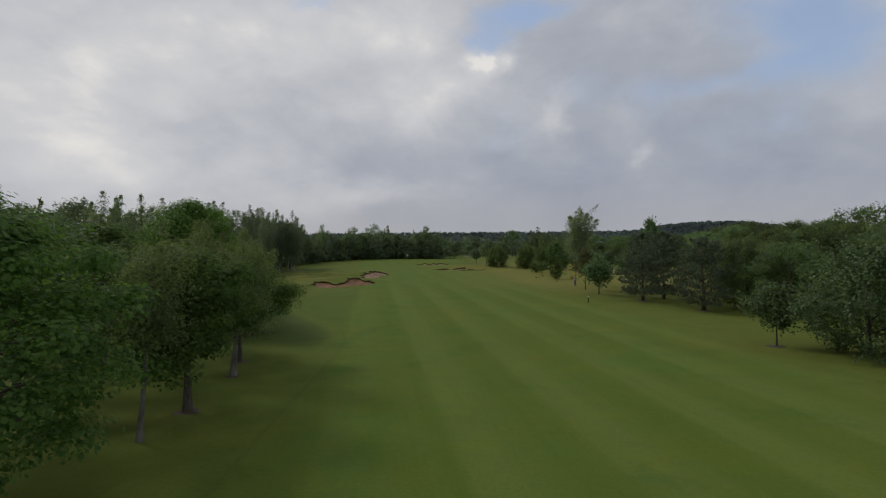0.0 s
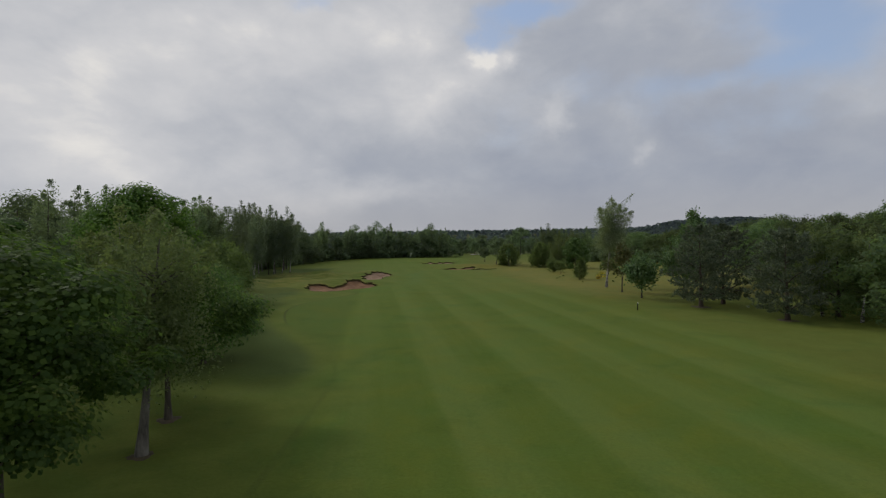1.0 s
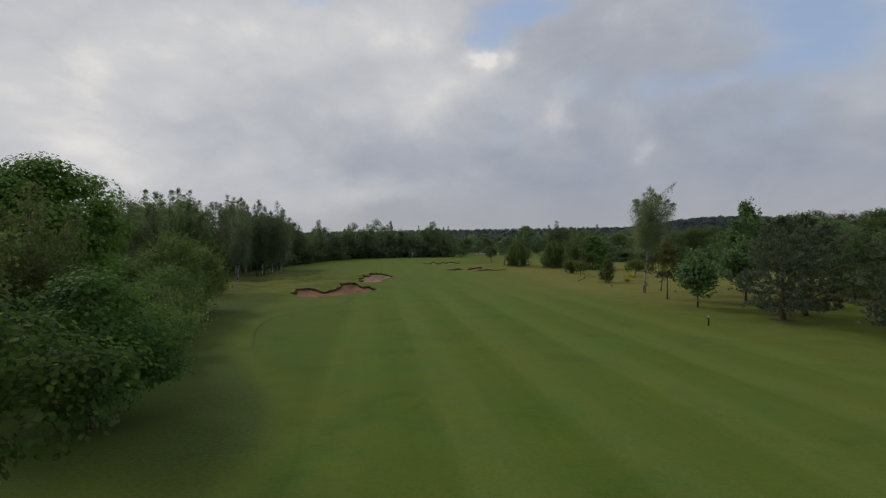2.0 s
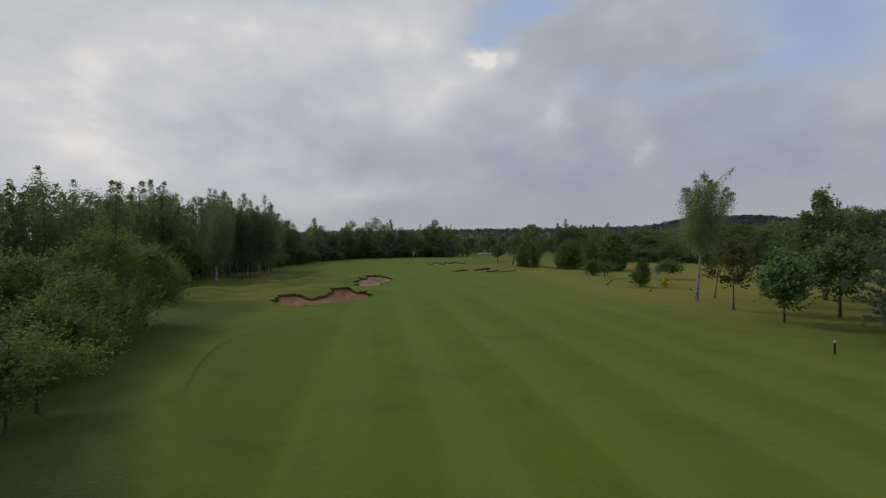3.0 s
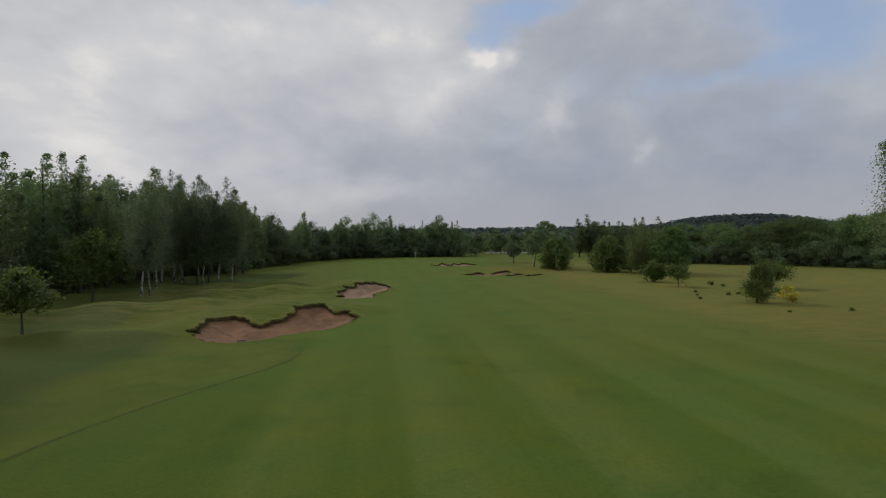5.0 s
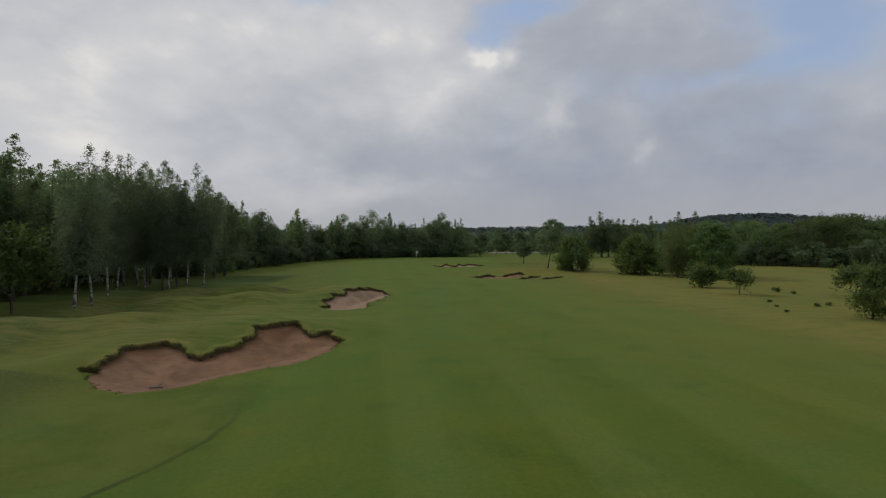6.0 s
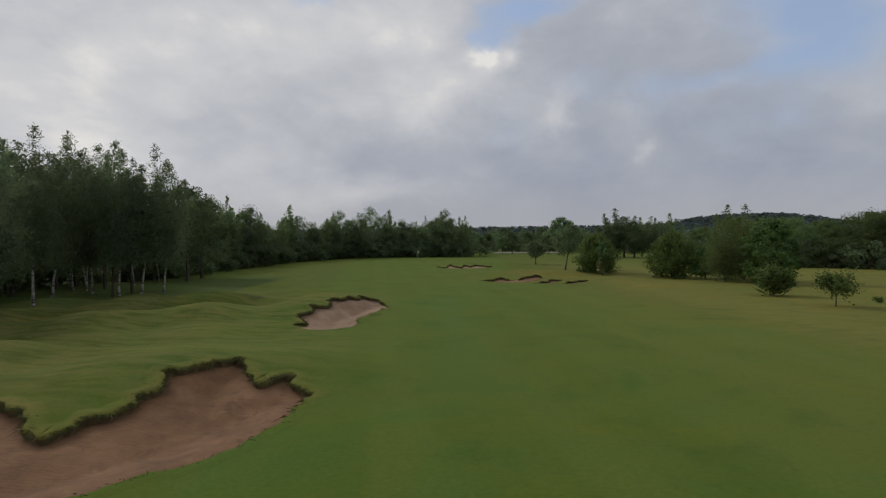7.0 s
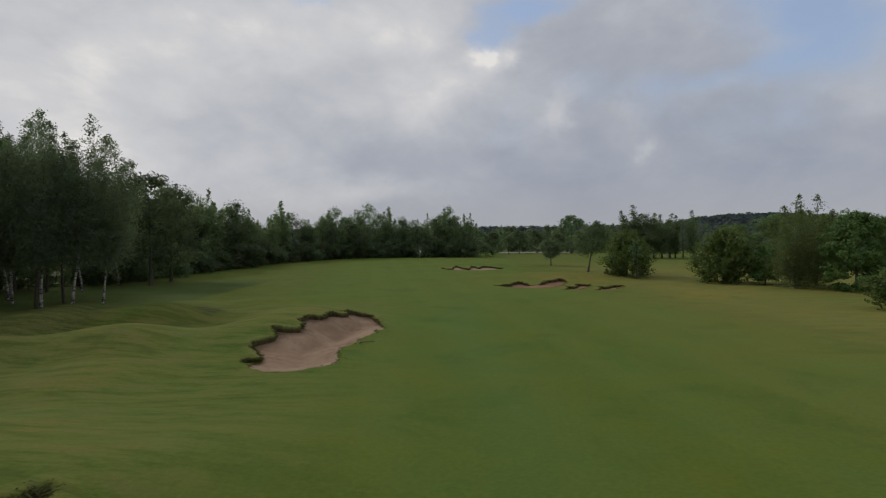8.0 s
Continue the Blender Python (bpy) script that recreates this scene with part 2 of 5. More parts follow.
def turf_material():
    """Mown fairway in stripes, longer semi-rough and dry rough, told apart by the cutting line."""
    m, n, bsdf = material("turf")
    place = place_of(n)

    def attribute(key):
        node = n.add("ShaderNodeAttribute")
        node.attribute_name = key
        return node.outputs["Fac"]

    inside, across, dry, cutting, deep, dark_oval, worn, dark_floor, shaggy_shade = attribute("inside"), attribute("across"), attribute("dry"), attribute("cutting"), attribute("deep"), attribute("dark_oval"), attribute("worn"), attribute("dark_floor"), attribute("shaggy_shade")
    big = n.noise(place, 0.07, 4.0, 0.6)
    mid = n.noise(place, 0.55, 5.0, 0.6)
    fine = n.noise(place, 9.0, 5.0, 0.7)
    # mowing lanes four metres wide: each starts at a sharp edge and fades across
    wob = n.math("ADD", across, n.math("MULTIPLY", n.math("SUBTRACT", big, 0.5), 0.5))
    lane = n.add("ShaderNodeCombineXYZ")
    n.link(across, lane.inputs[0])
    sepy = n.add("ShaderNodeSeparateXYZ")
    n.link(place, sepy.inputs[0])
    n.link(n.math("MULTIPLY", sepy.outputs[1], 0.03), lane.inputs[1])
    streak = n.noise(lane.outputs[0], 1.3, 5.0, 0.65)
    turn = n.math("FRACT", n.math("MULTIPLY", wob, 0.25))
    lit = n.math("MULTIPLY", n.span(turn, 0.0, 0.12), n.span(turn, 0.30, 0.72, 1.0, 0.0))
    lit = n.math("MULTIPLY", lit, n.math("ADD", n.span(across, -4.3, -3.9, 0.0, 0.6), n.span(across, -0.2, 0.2, 0.0, 0.4)))
    lit = n.math("ADD", lit, n.math("MULTIPLY", n.math("SUBTRACT", streak, 0.5), 1.7))
    share = n.math("MULTIPLY", n.span(sepy.outputs[1], 60.0, 80.0, 0.85, 0.3), n.span(big, 0.3, 0.62, 0.6, 1.0))
    stripe = n.math("ADD", n.math("MULTIPLY", n.math("SUBTRACT", lit, 0.45), share), 0.5, clamp=True)
    fair = n.mix(stripe, (0.064, 0.104, 0.0145), (0.087, 0.127, 0.0265))
    # the outer band beside the cut is a deeper green
    fair = n.mix(n.math("MULTIPLY", n.span(across, -4.5, -3.7, 0.8, 0.0), n.span(sepy.outputs[1], 58.0, 72.0, 1.0, 0.0)), fair, (0.057, 0.094, 0.0165))
    fair = n.mix(n.span(mid, 0.35, 0.75), fair, n.mix(1.0, fair, (1.16, 1.03, 0.85), "MULTIPLY"))
    # the outermost band, mown the other way
    fair = n.mix(n.math("MULTIPLY", deep, 0.7), fair, (0.074, 0.124, 0.030))
    rough = n.mix(n.span(mid, 0.3, 0.7), (0.066, 0.093, 0.0145), (0.088, 0.113, 0.021))
    # long uncut grass beside the woods, with tree shade mixed into its colour
    rough = n.mix(n.span(n.math("ADD", shaggy_shade, n.math("MULTIPLY", n.math("SUBTRACT", mid, 0.5), 0.5)), 0.2, 0.8), rough, n.mix(n.span(fine, 0.3, 0.7), (0.036, 0.060, 0.0145), (0.053, 0.079, 0.021)))
    hay = n.mix(n.span(mid, 0.3, 0.7), (0.166, 0.147, 0.036), (0.130, 0.136, 0.034))
    wild = n.mix(n.math("MULTIPLY", dry, n.span(big, 0.25, 0.65, 0.55, 1.0)), rough, hay)
    comb = n.add("ShaderNodeMapping")
    n.link(place, comb.inputs[0])
    comb.inputs[2].default_value, comb.inputs[3].default_value = (0, 0, radians(-25)), (0.35, 1.5, 1.0)
    tuss = n.noise(comb.outputs[0], 1.3, 5.0, 0.65)
    wild = n.mix(n.math("MULTIPLY", n.span(tuss, 0.46, 0.68, 0.0, 0.6), dry), wild, (0.176, 0.146, 0.046))
    wild = n.mix(n.math("MULTIPLY", n.span(tuss, 0.30, 0.48, 0.5, 0.0), n.math("ADD", dry, 0.15)), wild, (0.062, 0.085, 0.018))
    edge = n.span(n.math("ADD", inside, n.math("MULTIPLY", n.math("SUBTRACT", mid, 0.5), 0.35)), -0.15, 0.25)
    colour = n.mix(edge, wild, n.mix(n.math("MULTIPLY", dry, 0.7), fair, hay))
    # the cut at the edge of the fairway
    cut = n.math("ABSOLUTE", n.math("ADD", cutting, n.math("MULTIPLY", n.math("SUBTRACT", fine, 0.5), 0.12)))
    cut = n.math("MULTIPLY", n.span(cut, 0.04, 0.15, 1.0, 0.0), n.math("MULTIPLY", n.span(mid, 0.35, 0.6, 0.45, 1.0), n.math("MULTIPLY", n.span(sepy.outputs[1], 66.0, 72.0, 1.0, 0.0), n.math("ADD", n.span(sepy.outputs[1], 30.0, 36.0, 0.25, 0.0), n.span(sepy.outputs[1], 40.0, 52.0)))))
    colour = n.mix(n.math("MULTIPLY", cut, 0.9), colour, (0.036, 0.05, 0.014))
    # one darker green oval in the hollow before the mound
    colour = n.mix(n.span(n.math("ADD", dark_oval, n.math("MULTIPLY", n.math("SUBTRACT", mid, 0.5), 0.5)), 0.3, 0.75, 0.0, 0.8), colour, (0.040, 0.062, 0.013))
    # brown and dark streaks of uneven grass on the mounds
    colour = n.mix(n.math("MULTIPLY", worn, n.span(tuss, 0.42, 0.62, 0.0, 0.5)), colour, (0.150, 0.132, 0.046))
    colour = n.mix(n.math("MULTIPLY", worn, n.span(tuss, 0.30, 0.52, 0.7, 0.0)), colour, (0.052, 0.071, 0.016))
    # darker ground under the woods and over the far hills
    colour = n.mix(n.span(n.math("ADD", dark_floor, n.math("MULTIPLY", n.math("SUBTRACT", mid, 0.5), 0.6)), 0.3, 0.8), colour, n.mix(n.span(fine, 0.3, 0.7), (0.046, 0.054, 0.030), (0.078, 0.078, 0.042)))
    # worn and lush spots
    plot = n.noise(place, 0.28, 5.0, 0.65, twist=0.5)
    colour = n.mix(n.span(plot, 0.52, 0.70, 0.0, 0.6), colour, n.mix(1.0, colour, (0.62, 0.78, 0.8), "MULTIPLY"))
    colour = n.mix(n.span(plot, 0.28, 0.44, 0.35, 0.0), colour, n.mix(1.0, colour, (1.25, 1.12, 0.95), "MULTIPLY"))
    hue = n.noise(place, 0.13, 5.0, 0.7, twist=0.8)
    colour = n.mix(n.span(hue, 0.50, 0.68, 0.0, 0.8), colour, n.mix(1.0, colour, (0.84, 1.02, 1.02), "MULTIPLY"))
    colour = n.mix(n.span(hue, 0.32, 0.48, 0.8, 0.0), colour, n.mix(1.0, colour, (1.13, 1.0, 0.88), "MULTIPLY"))
    spot = n.noise(place, 1.7, 3.0, 0.7)
    colour = n.mix(n.span(spot, 0.66, 0.8, 0.0, 0.35), colour, (0.15, 0.13, 0.05))
    colour = n.mix(n.span(spot, 0.20, 0.34, 0.35, 0.0), colour, (0.05, 0.095, 0.018))
    colour = n.mix(0.28, colour, n.mix(1.0, colour, n.ramp(fine, (0.3, (0.55, 0.55, 0.55)), (0.7, (1.5, 1.5, 1.4))), "MULTIPLY"))
    n.link(colour, bsdf.inputs["Base Color"])
    bsdf.inputs["Roughness"].default_value = 1.0
    bsdf.inputs["Specular IOR Level"].default_value = 0.07
    # blade tips catch the light where one looks along the turf
    bsdf.inputs["Sheen Weight"].default_value, bsdf.inputs["Sheen Roughness"].default_value = 0.075, 0.6
    bsdf.inputs["Sheen Tint"].default_value = (0.70, 0.76, 0.22, 1.0)
    relief = n.math("ADD", n.math("ADD", fine, n.math("MULTIPLY", mid, 1.5)), n.math("MULTIPLY", n.math("MULTIPLY", tuss, n.math("ADD", n.math("MULTIPLY", dry, 0.15), worn)), 3.5))
    bump(n, bsdf, relief, 0.5, 0.045)
    return m


def sand_material(name="bunker sand", dark=(0.140, 0.070, 0.031), light=(0.246, 0.128, 0.059)):
    m, n, bsdf = material(name)
    place = place_of(n)
    big, mid, fine = n.noise(place, 0.35, 4.0, 0.6), n.noise(place, 2.2, 5.0, 0.65), n.noise(place, 30.0, 3.0, 0.6)
    colour = n.ramp(n.math("ADD", n.math("MULTIPLY", big, 0.65), n.math("MULTIPLY", mid, 0.35)), (0.38, dark), (0.62, light))
    colour = n.mix(n.span(mid, 0.62, 0.78, 0.0, 0.4), colour, (0.33, 0.212, 0.132))
    bsdf.inputs["Roughness"].default_value = 0.95
    track = n.add("ShaderNodeMapping")
    n.link(place, track.inputs[0])
    track.inputs[2].default_value, track.inputs[3].default_value = (0, 0, radians(35)), (1.0, 6.0, 1.0)
    stain = n.noise(place, 0.9, 6.0, 0.7, twist=1.2)
    stained = n.mix(n.span(stain, 0.52, 0.66, 0.0, 0.5), colour, tuple(0.7 * c for c in dark))
    n.link(n.mix(n.span(stain, 0.30, 0.42, 0.35, 0.0), stained, tuple(1.15 * c for c in light)), bsdf.inputs["Base Color"])
    rake = n.noise(track.outputs[0], 2.6, 4.0, 0.6, twist=0.8)
    bump(n, bsdf, n.math("ADD", n.math("ADD", mid, n.math("MULTIPLY", fine, 0.3)), n.math("MULTIPLY", rake, 0.7)), 0.8, 0.09)
    return m


def plain_material(name, colour, rough=0.6, metal=0.0, grain=14.0):
    m, n, bsdf = material(name)
    spot = n.noise(n.add("ShaderNodeTexCoord").outputs["Object"], grain, 4.0)
    n.link(n.mix(spot, tuple(c * 0.75 for c in colour), tuple(min(1, c * 1.2) for c in colour)), bsdf.inputs["Base Color"])
    bsdf.inputs["Roughness"].default_value, bsdf.inputs["Metallic"].default_value = rough, metal
    return m


TURF, SAND = turf_material(), sand_material()
SAND_PALE = sand_material("pale bunker sand", (0.225, 0.140, 0.084), (0.330, 0.222, 0.140))
LIP = bark_material("lip of soil and dead grass", (0.052, 0.042, 0.022), (0.180, 0.142, 0.066), 3.0)
BARK, BARK_PINE, BIRCH = bark_material("bark", (0.036, 0.030, 0.023), (0.105, 0.088, 0.066)), bark_material("pine bark", (0.035, 0.026, 0.020), (0.10, 0.072, 0.054)), birch_bark_material()
BIRCH_OLD = bark_material("old birch bark", (0.040, 0.036, 0.030), (0.19, 0.178, 0.152), 4.0)
SYCAMORE = leaf_material("sycamore leaves", (0.026, 0.050, 0.017), (0.078, 0.128, 0.036), 0.52, 0.6, 0.2, 0.1)
SYCAMORE_BRIGHT = leaf_material("bright sycamore leaves", (0.030, 0.062, 0.014), (0.100, 0.165, 0.036))
BIRCH_LEAF = leaf_material("birch leaves", (0.056, 0.074, 0.036), (0.112, 0.138, 0.064), 0.5)
HAWTHORN = leaf_material("hawthorn leaves", (0.044, 0.066, 0.027), (0.102, 0.138, 0.046), 0.5)
PINE = leaf_material("pine needles", (0.036, 0.048, 0.036), (0.104, 0.120, 0.084), 0.2)
COPPER = leaf_material("copper maple leaves", (0.036, 0.050, 0.022), (0.100, 0.090, 0.042))
BIRCH_PALE = leaf_material("pale birch leaves", (0.058, 0.076, 0.044), (0.165, 0.186, 0.122), 0.5, 0.4, 0.2, 0.3)
CHESTNUT = leaf_material("chestnut leaves", (0.034, 0.066, 0.022), (0.095, 0.148, 0.052))
# grey-blue lift in the woodland leaf colour stands in for haze
WOOD_LEAF = leaf_material("woodland leaves", (0.056, 0.076, 0.056), (0.090, 0.115, 0.074), 0.64, 0.6, 0.3, 0.12)
OAK_LEAF = leaf_material("oak leaves", (0.048, 0.068, 0.040), (0.088, 0.119, 0.053), 0.64, 0.6, 0.35, 0.12)
GROVE_LEAF = leaf_material("grove birch leaves", (0.064, 0.080, 0.063), (0.080, 0.099, 0.072), 0.55, 0.6, 0.25, 0.12)
# paler than the other woodland leaves, lifted for haze too
WOOD_BIRCH_LEAF = leaf_material("woodland birch leaves", (0.068, 0.088, 0.062), (0.104, 0.132, 0.084), 0.64, 0.6, 0.3, 0.12)
MAPLE_LEAF = leaf_material("maple leaves", (0.034, 0.060, 0.028), (0.112, 0.160, 0.074), 0.35, 0.45)
# blue-grey leaf colour paints the haze over the distant hills
FAR_LEAF = leaf_material("far forest leaves with painted haze", (0.046, 0.059, 0.075), (0.072, 0.090, 0.116), 0.6, 0.9, 0.1, 0.02)
GORSE = leaf_material("gorse flowers", (0.22, 0.17, 0.015), (0.44, 0.34, 0.03), 0.2)
# lip grass, darkened so that it carries the shadow band there too
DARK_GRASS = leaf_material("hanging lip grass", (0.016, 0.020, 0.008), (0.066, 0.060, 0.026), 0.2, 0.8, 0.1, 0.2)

# ---------------------------------------------------------------- meshes


def mesh_from(name, verts, faces, mat, smooth=False):
    """A mesh from an array of places and an array of faces with one count of corners."""
    verts, faces = np.asarray(verts, np.float32), np.asarray(faces, np.int32)
    me = bpy.data.meshes.new(name)
    me.vertices.add(len(verts))
    me.vertices.foreach_set("co", verts.ravel())
    me.loops.add(faces.size)
    me.loops.foreach_set("vertex_index", faces.ravel())
    me.polygons.add(len(faces))
    me.polygons.foreach_set("loop_start", np.arange(len(faces), dtype=np.int32) * faces.shape[1])
    me.update(calc_edges=True)
    me.validate()
    me.materials.append(mat)
    if smooth:
        me.polygons.foreach_set("use_smooth", np.ones(len(me.polygons), dtype=bool))
    return me


def part(name, me, parent, label=""):
    ob = new(name, me)
    ob.parent = parent
    return tagged(ob, label=label)


def thing(name, at, turn=0.0, **tags):
    ob = new(name)
    ob.empty_display_size = 0.3
    ob.matrix_basis = pose(*at, 0, 0, turn)
    return tagged(ob, **tags)


def tubes(paths, sides=7):
    """Tapered round limbs: each path is (points, radii)."""
    verts, faces, start = [], [], 0
    ring = np.linspace(0, 2 * math.pi, sides, endpoint=False)
    for points, radii in paths:
        points = np.asarray(points, float)
        along = np.gradient(points, axis=0)
        along /= np.linalg.norm(along, axis=1)[:, None] + 1e-9
        side = np.cross(along, (0.31, 0.95, 0.05))
        side /= np.linalg.norm(side, axis=1)[:, None] + 1e-9
        other = np.cross(along, side)
        k = len(points)
        for i in range(k):
            verts.append(points[i] + radii[i] * (np.cos(ring)[:, None] * side[i] + np.sin(ring)[:, None] * other[i]))
        a = start + np.arange(k - 1)[:, None] * sides + np.arange(sides)[None, :]
        b = start + np.arange(k - 1)[:, None] * sides + (np.arange(sides)[None, :] + 1) % sides
        faces.append(np.stack([a, b, b + sides, a + sides], -1).reshape(-1, 4))
        start += k * sides
    return np.concatenate(verts), np.concatenate(faces)


def leaves(rng, centres, outward, size, wide=0.62, loose=0.8, lift=0.5, small=False):
    """One pointed leaf for each centre, facing roughly outward and up."""
    k = len(centres)
    normal = outward + rng.normal(0, loose, (k, 3)) + (0, 0, lift)
    normal /= np.linalg.norm(normal, axis=1)[:, None] + 1e-9
    t = np.cross(normal, rng.normal(0, 1, (k, 3)))
    t /= np.linalg.norm(t, axis=1)[:, None] + 1e-9
    b = np.cross(normal, t)
    s = (size * rng.uniform(0.6, 1.35, k))[:, None]
    if small:
        # three corners are enough for a leaf seen from far off
        verts = np.stack([centres - t * s * 0.5 - b * s * wide * 0.4, centres - t * s * 0.4 + b * s * wide * 0.5, centres + t * s * 0.6], 1).reshape(-1, 3)
        return verts, np.arange(3 * k).reshape(-1, 3)
    verts = np.stack([centres - t * s * 0.5, centres + b * s * wide * 0.5 - t * s * 0.06, centres + t * s * 0.5, centres - b * s * wide * 0.5 - t * s * 0.06], 1).reshape(-1, 3)
    return verts, np.arange(4 * k).reshape(-1, 4)


# outline of a crown from its foot (0) to its top (1)
SHAPES = {
    "round": lambda v: np.sqrt(np.clip(1 - (2 * v - 0.86) ** 2 / 1.32, 0, 1)),
    "egg": lambda v: np.clip(np.sin(math.pi * np.clip(v, 0, 1) ** 0.75), 0, 1) ** 0.7,
    "dome": lambda v: np.sqrt(np.clip(1 - (np.clip(v, 0, 1) * 0.98) ** 2.4, 0, 1)) * (0.72 + 0.28 * np.minimum(1, v * 4)),
}


def crown_points(rng, shape, height, base, radius, clumps, each, clump, shell=0.5, habit="boss"):
    """Places and facings of leaves. boss: rounded clumps with gaps; plate: flattened clumps; spray: leafy shoots."""
    if habit == "plate":
        clumps, each = int(clumps * 0.62), int(each * 1.6)
    clumps, each, clump = max(16, int(clumps / 2.7)), int(each * 2.7), clump * 1.22
    if habit == "spray":
        height = max(base + 0.5 * (height - base), height - 1.1 * clump)
    v = rng.beta(1.25, 1.15, clumps)
    a = rng.uniform(0, 2 * math.pi, clumps)
    p = rng.uniform(0, 2 * math.pi, 4)
    lump = 1 + 0.26 * np.sin(2 * a + p[0] + 3 * v) + 0.16 * np.sin(5 * a + p[1] - 7 * v) + 0.10 * np.sin(9 * a + p[2] + 13 * v) + rng.normal(0, 0.07, clumps)
    r = radius * SHAPES[shape](v) * lump * (shell + (1 - shell) * np.sqrt(rng.uniform(0, 1, clumps)))
    r = np.maximum(r - 0.45 * clump, 0.05 * radius)
    c = np.stack([r * np.cos(a), r * np.sin(a), base + clump * 0.5 + v * (height - base - clump)], 1)
    middle = np.stack([np.zeros(clumps), np.zeros(clumps), base + (0.15 + 0.6 * v) * (height - base)], 1)
    out = c - middle
    out /= np.linalg.norm(out, axis=1)[:, None] + 1e-6
    size = clump * rng.uniform(0.6, 1.35, clumps)
    c2, o2, s2 = np.repeat(c, each, 0), np.repeat(out, each, 0), np.repeat(size, each)
    ball = rng.normal(0, 1, (len(c2), 3))
    ball /= np.linalg.norm(ball, axis=1)[:, None] + 1e-9
    if habit == "spray":
        # leafy shoots that fan out and up
        per = 9
        n = len(c2)
        shoot, first = np.arange(n) // per, np.arange(0, n, per)
        along = (np.arange(n) % per) / (per - 1)
        way = o2[first] * 0.8 + (0, 0, 0.7) + rng.normal(0, 0.4, (len(first), 3))
        way /= np.linalg.norm(way, axis=1)[:, None]
        start = c2[first] + np.clip(rng.normal(0, 0.5, (len(first), 3)), -0.9, 0.9) * s2[first, None]
        reach = s2[first] * rng.uniform(0.8, 1.9, len(first))
        pts = start[shoot] + way[shoot] * (along * reach[shoot])[:, None] + rng.normal(0, 0.15, (n, 3)) * (s2 * (1.15 - along))[:, None]
        facing = rng.normal(0, 0.8, (n, 3)) + o2 * 0.5 + (0, 0, 0.3)
    else:
        flat = {"plate": (1, 1, 0.55)}.get(habit, (1, 1, 0.78))
        depth = np.clip(rng.normal(0.85, 0.2, len(c2)), 0.1, 1.08)
        pts = c2 + ball * (s2 * depth)[:, None] * flat
        facing = ball * 1.1 + o2 * 0.5
    pts[:, 2] = np.maximum(pts[:, 2], min(0.12, 0.03 * height))
    return pts, facing, c


def feather_points(rng, height, base, radius, count, leaders, droop=0.9, skirt=0.35, cone=0.35):
    """Birch crown: several pointed leaders with arching, hanging twigs, and a skirt of twigs round the foot."""
    per = 9
    k = max(leaders * 6, count // per)
    a0 = rng.uniform(0, 6.28) + np.arange(leaders) * 2.4
    reach = radius * np.sqrt(np.linspace(0.01, 0.62, leaders)) * rng.uniform(0.8, 1.1, leaders)
    tip_z = base + (height - base) * (1 - cone * (reach / radius) ** 1.15) * rng.uniform(0.90, 1.0, leaders)
    tip_z[0] = height
    start_z = base + (height - base) * rng.uniform(0.0, 0.22, leaders)
    which = rng.integers(0, leaders, k)
    t = rng.beta(1.0, 0.95, k)
    low = rng.uniform(0, 1, k) < skirt
    t = np.where(low, t * 0.42, t)
    r = reach[which] * t ** 0.75
    axis = np.stack([r * np.cos(a0[which]), r * np.sin(a0[which]), start_z[which] + (tip_z[which] - start_z[which]) * t], 1)
    wide = radius * rng.uniform(0.44, 0.62, leaders)[which] * (1 - t) ** 0.5 * np.minimum(1, 0.6 + 2 * t) + 0.08
    wide = np.where(low, wide + 0.20 * radius, wide)
    a = rng.uniform(0, 6.28, k)
    long = wide * rng.uniform(0.45, 1.12, k)
    s = np.linspace(0.12, 1.0, per)[None, :] + rng.uniform(-0.05, 0.05, (k, per))
    rise = 0.55 * s - droop * (0.55 + 0.6 * low)[:, None] * s ** 2
    x = axis[:, :1] + (np.cos(a) * long)[:, None] * s
    y = axis[:, 1:2] + (np.sin(a) * long)[:, None] * s
    z = axis[:, 2:] + long[:, None] * rise
    pts = np.stack([x, y, z], -1).reshape(-1, 3) + rng.normal(0, 0.05 + 0.012 * height, (k * per, 3)) * (0.4 + 0.6 * np.repeat(wide / wide.max(), per))[:, None]
    pts[:, 2] = np.maximum(pts[:, 2], 0.2)
    facing = rng.normal(0, 0.9, (k * per, 3)) + np.repeat(np.stack([np.cos(a), np.sin(a), 0.4 + 0 * a], 1), per, 0) * 0.6
    tips = np.concatenate([np.stack([reach * np.cos(a0), reach * np.sin(a0), tip_z * 0.88], 1), np.stack([x[:, 5], y[:, 5], z[:, 5]], 1)[rng.permutation(k)[:24]]])
    return pts, facing, tips


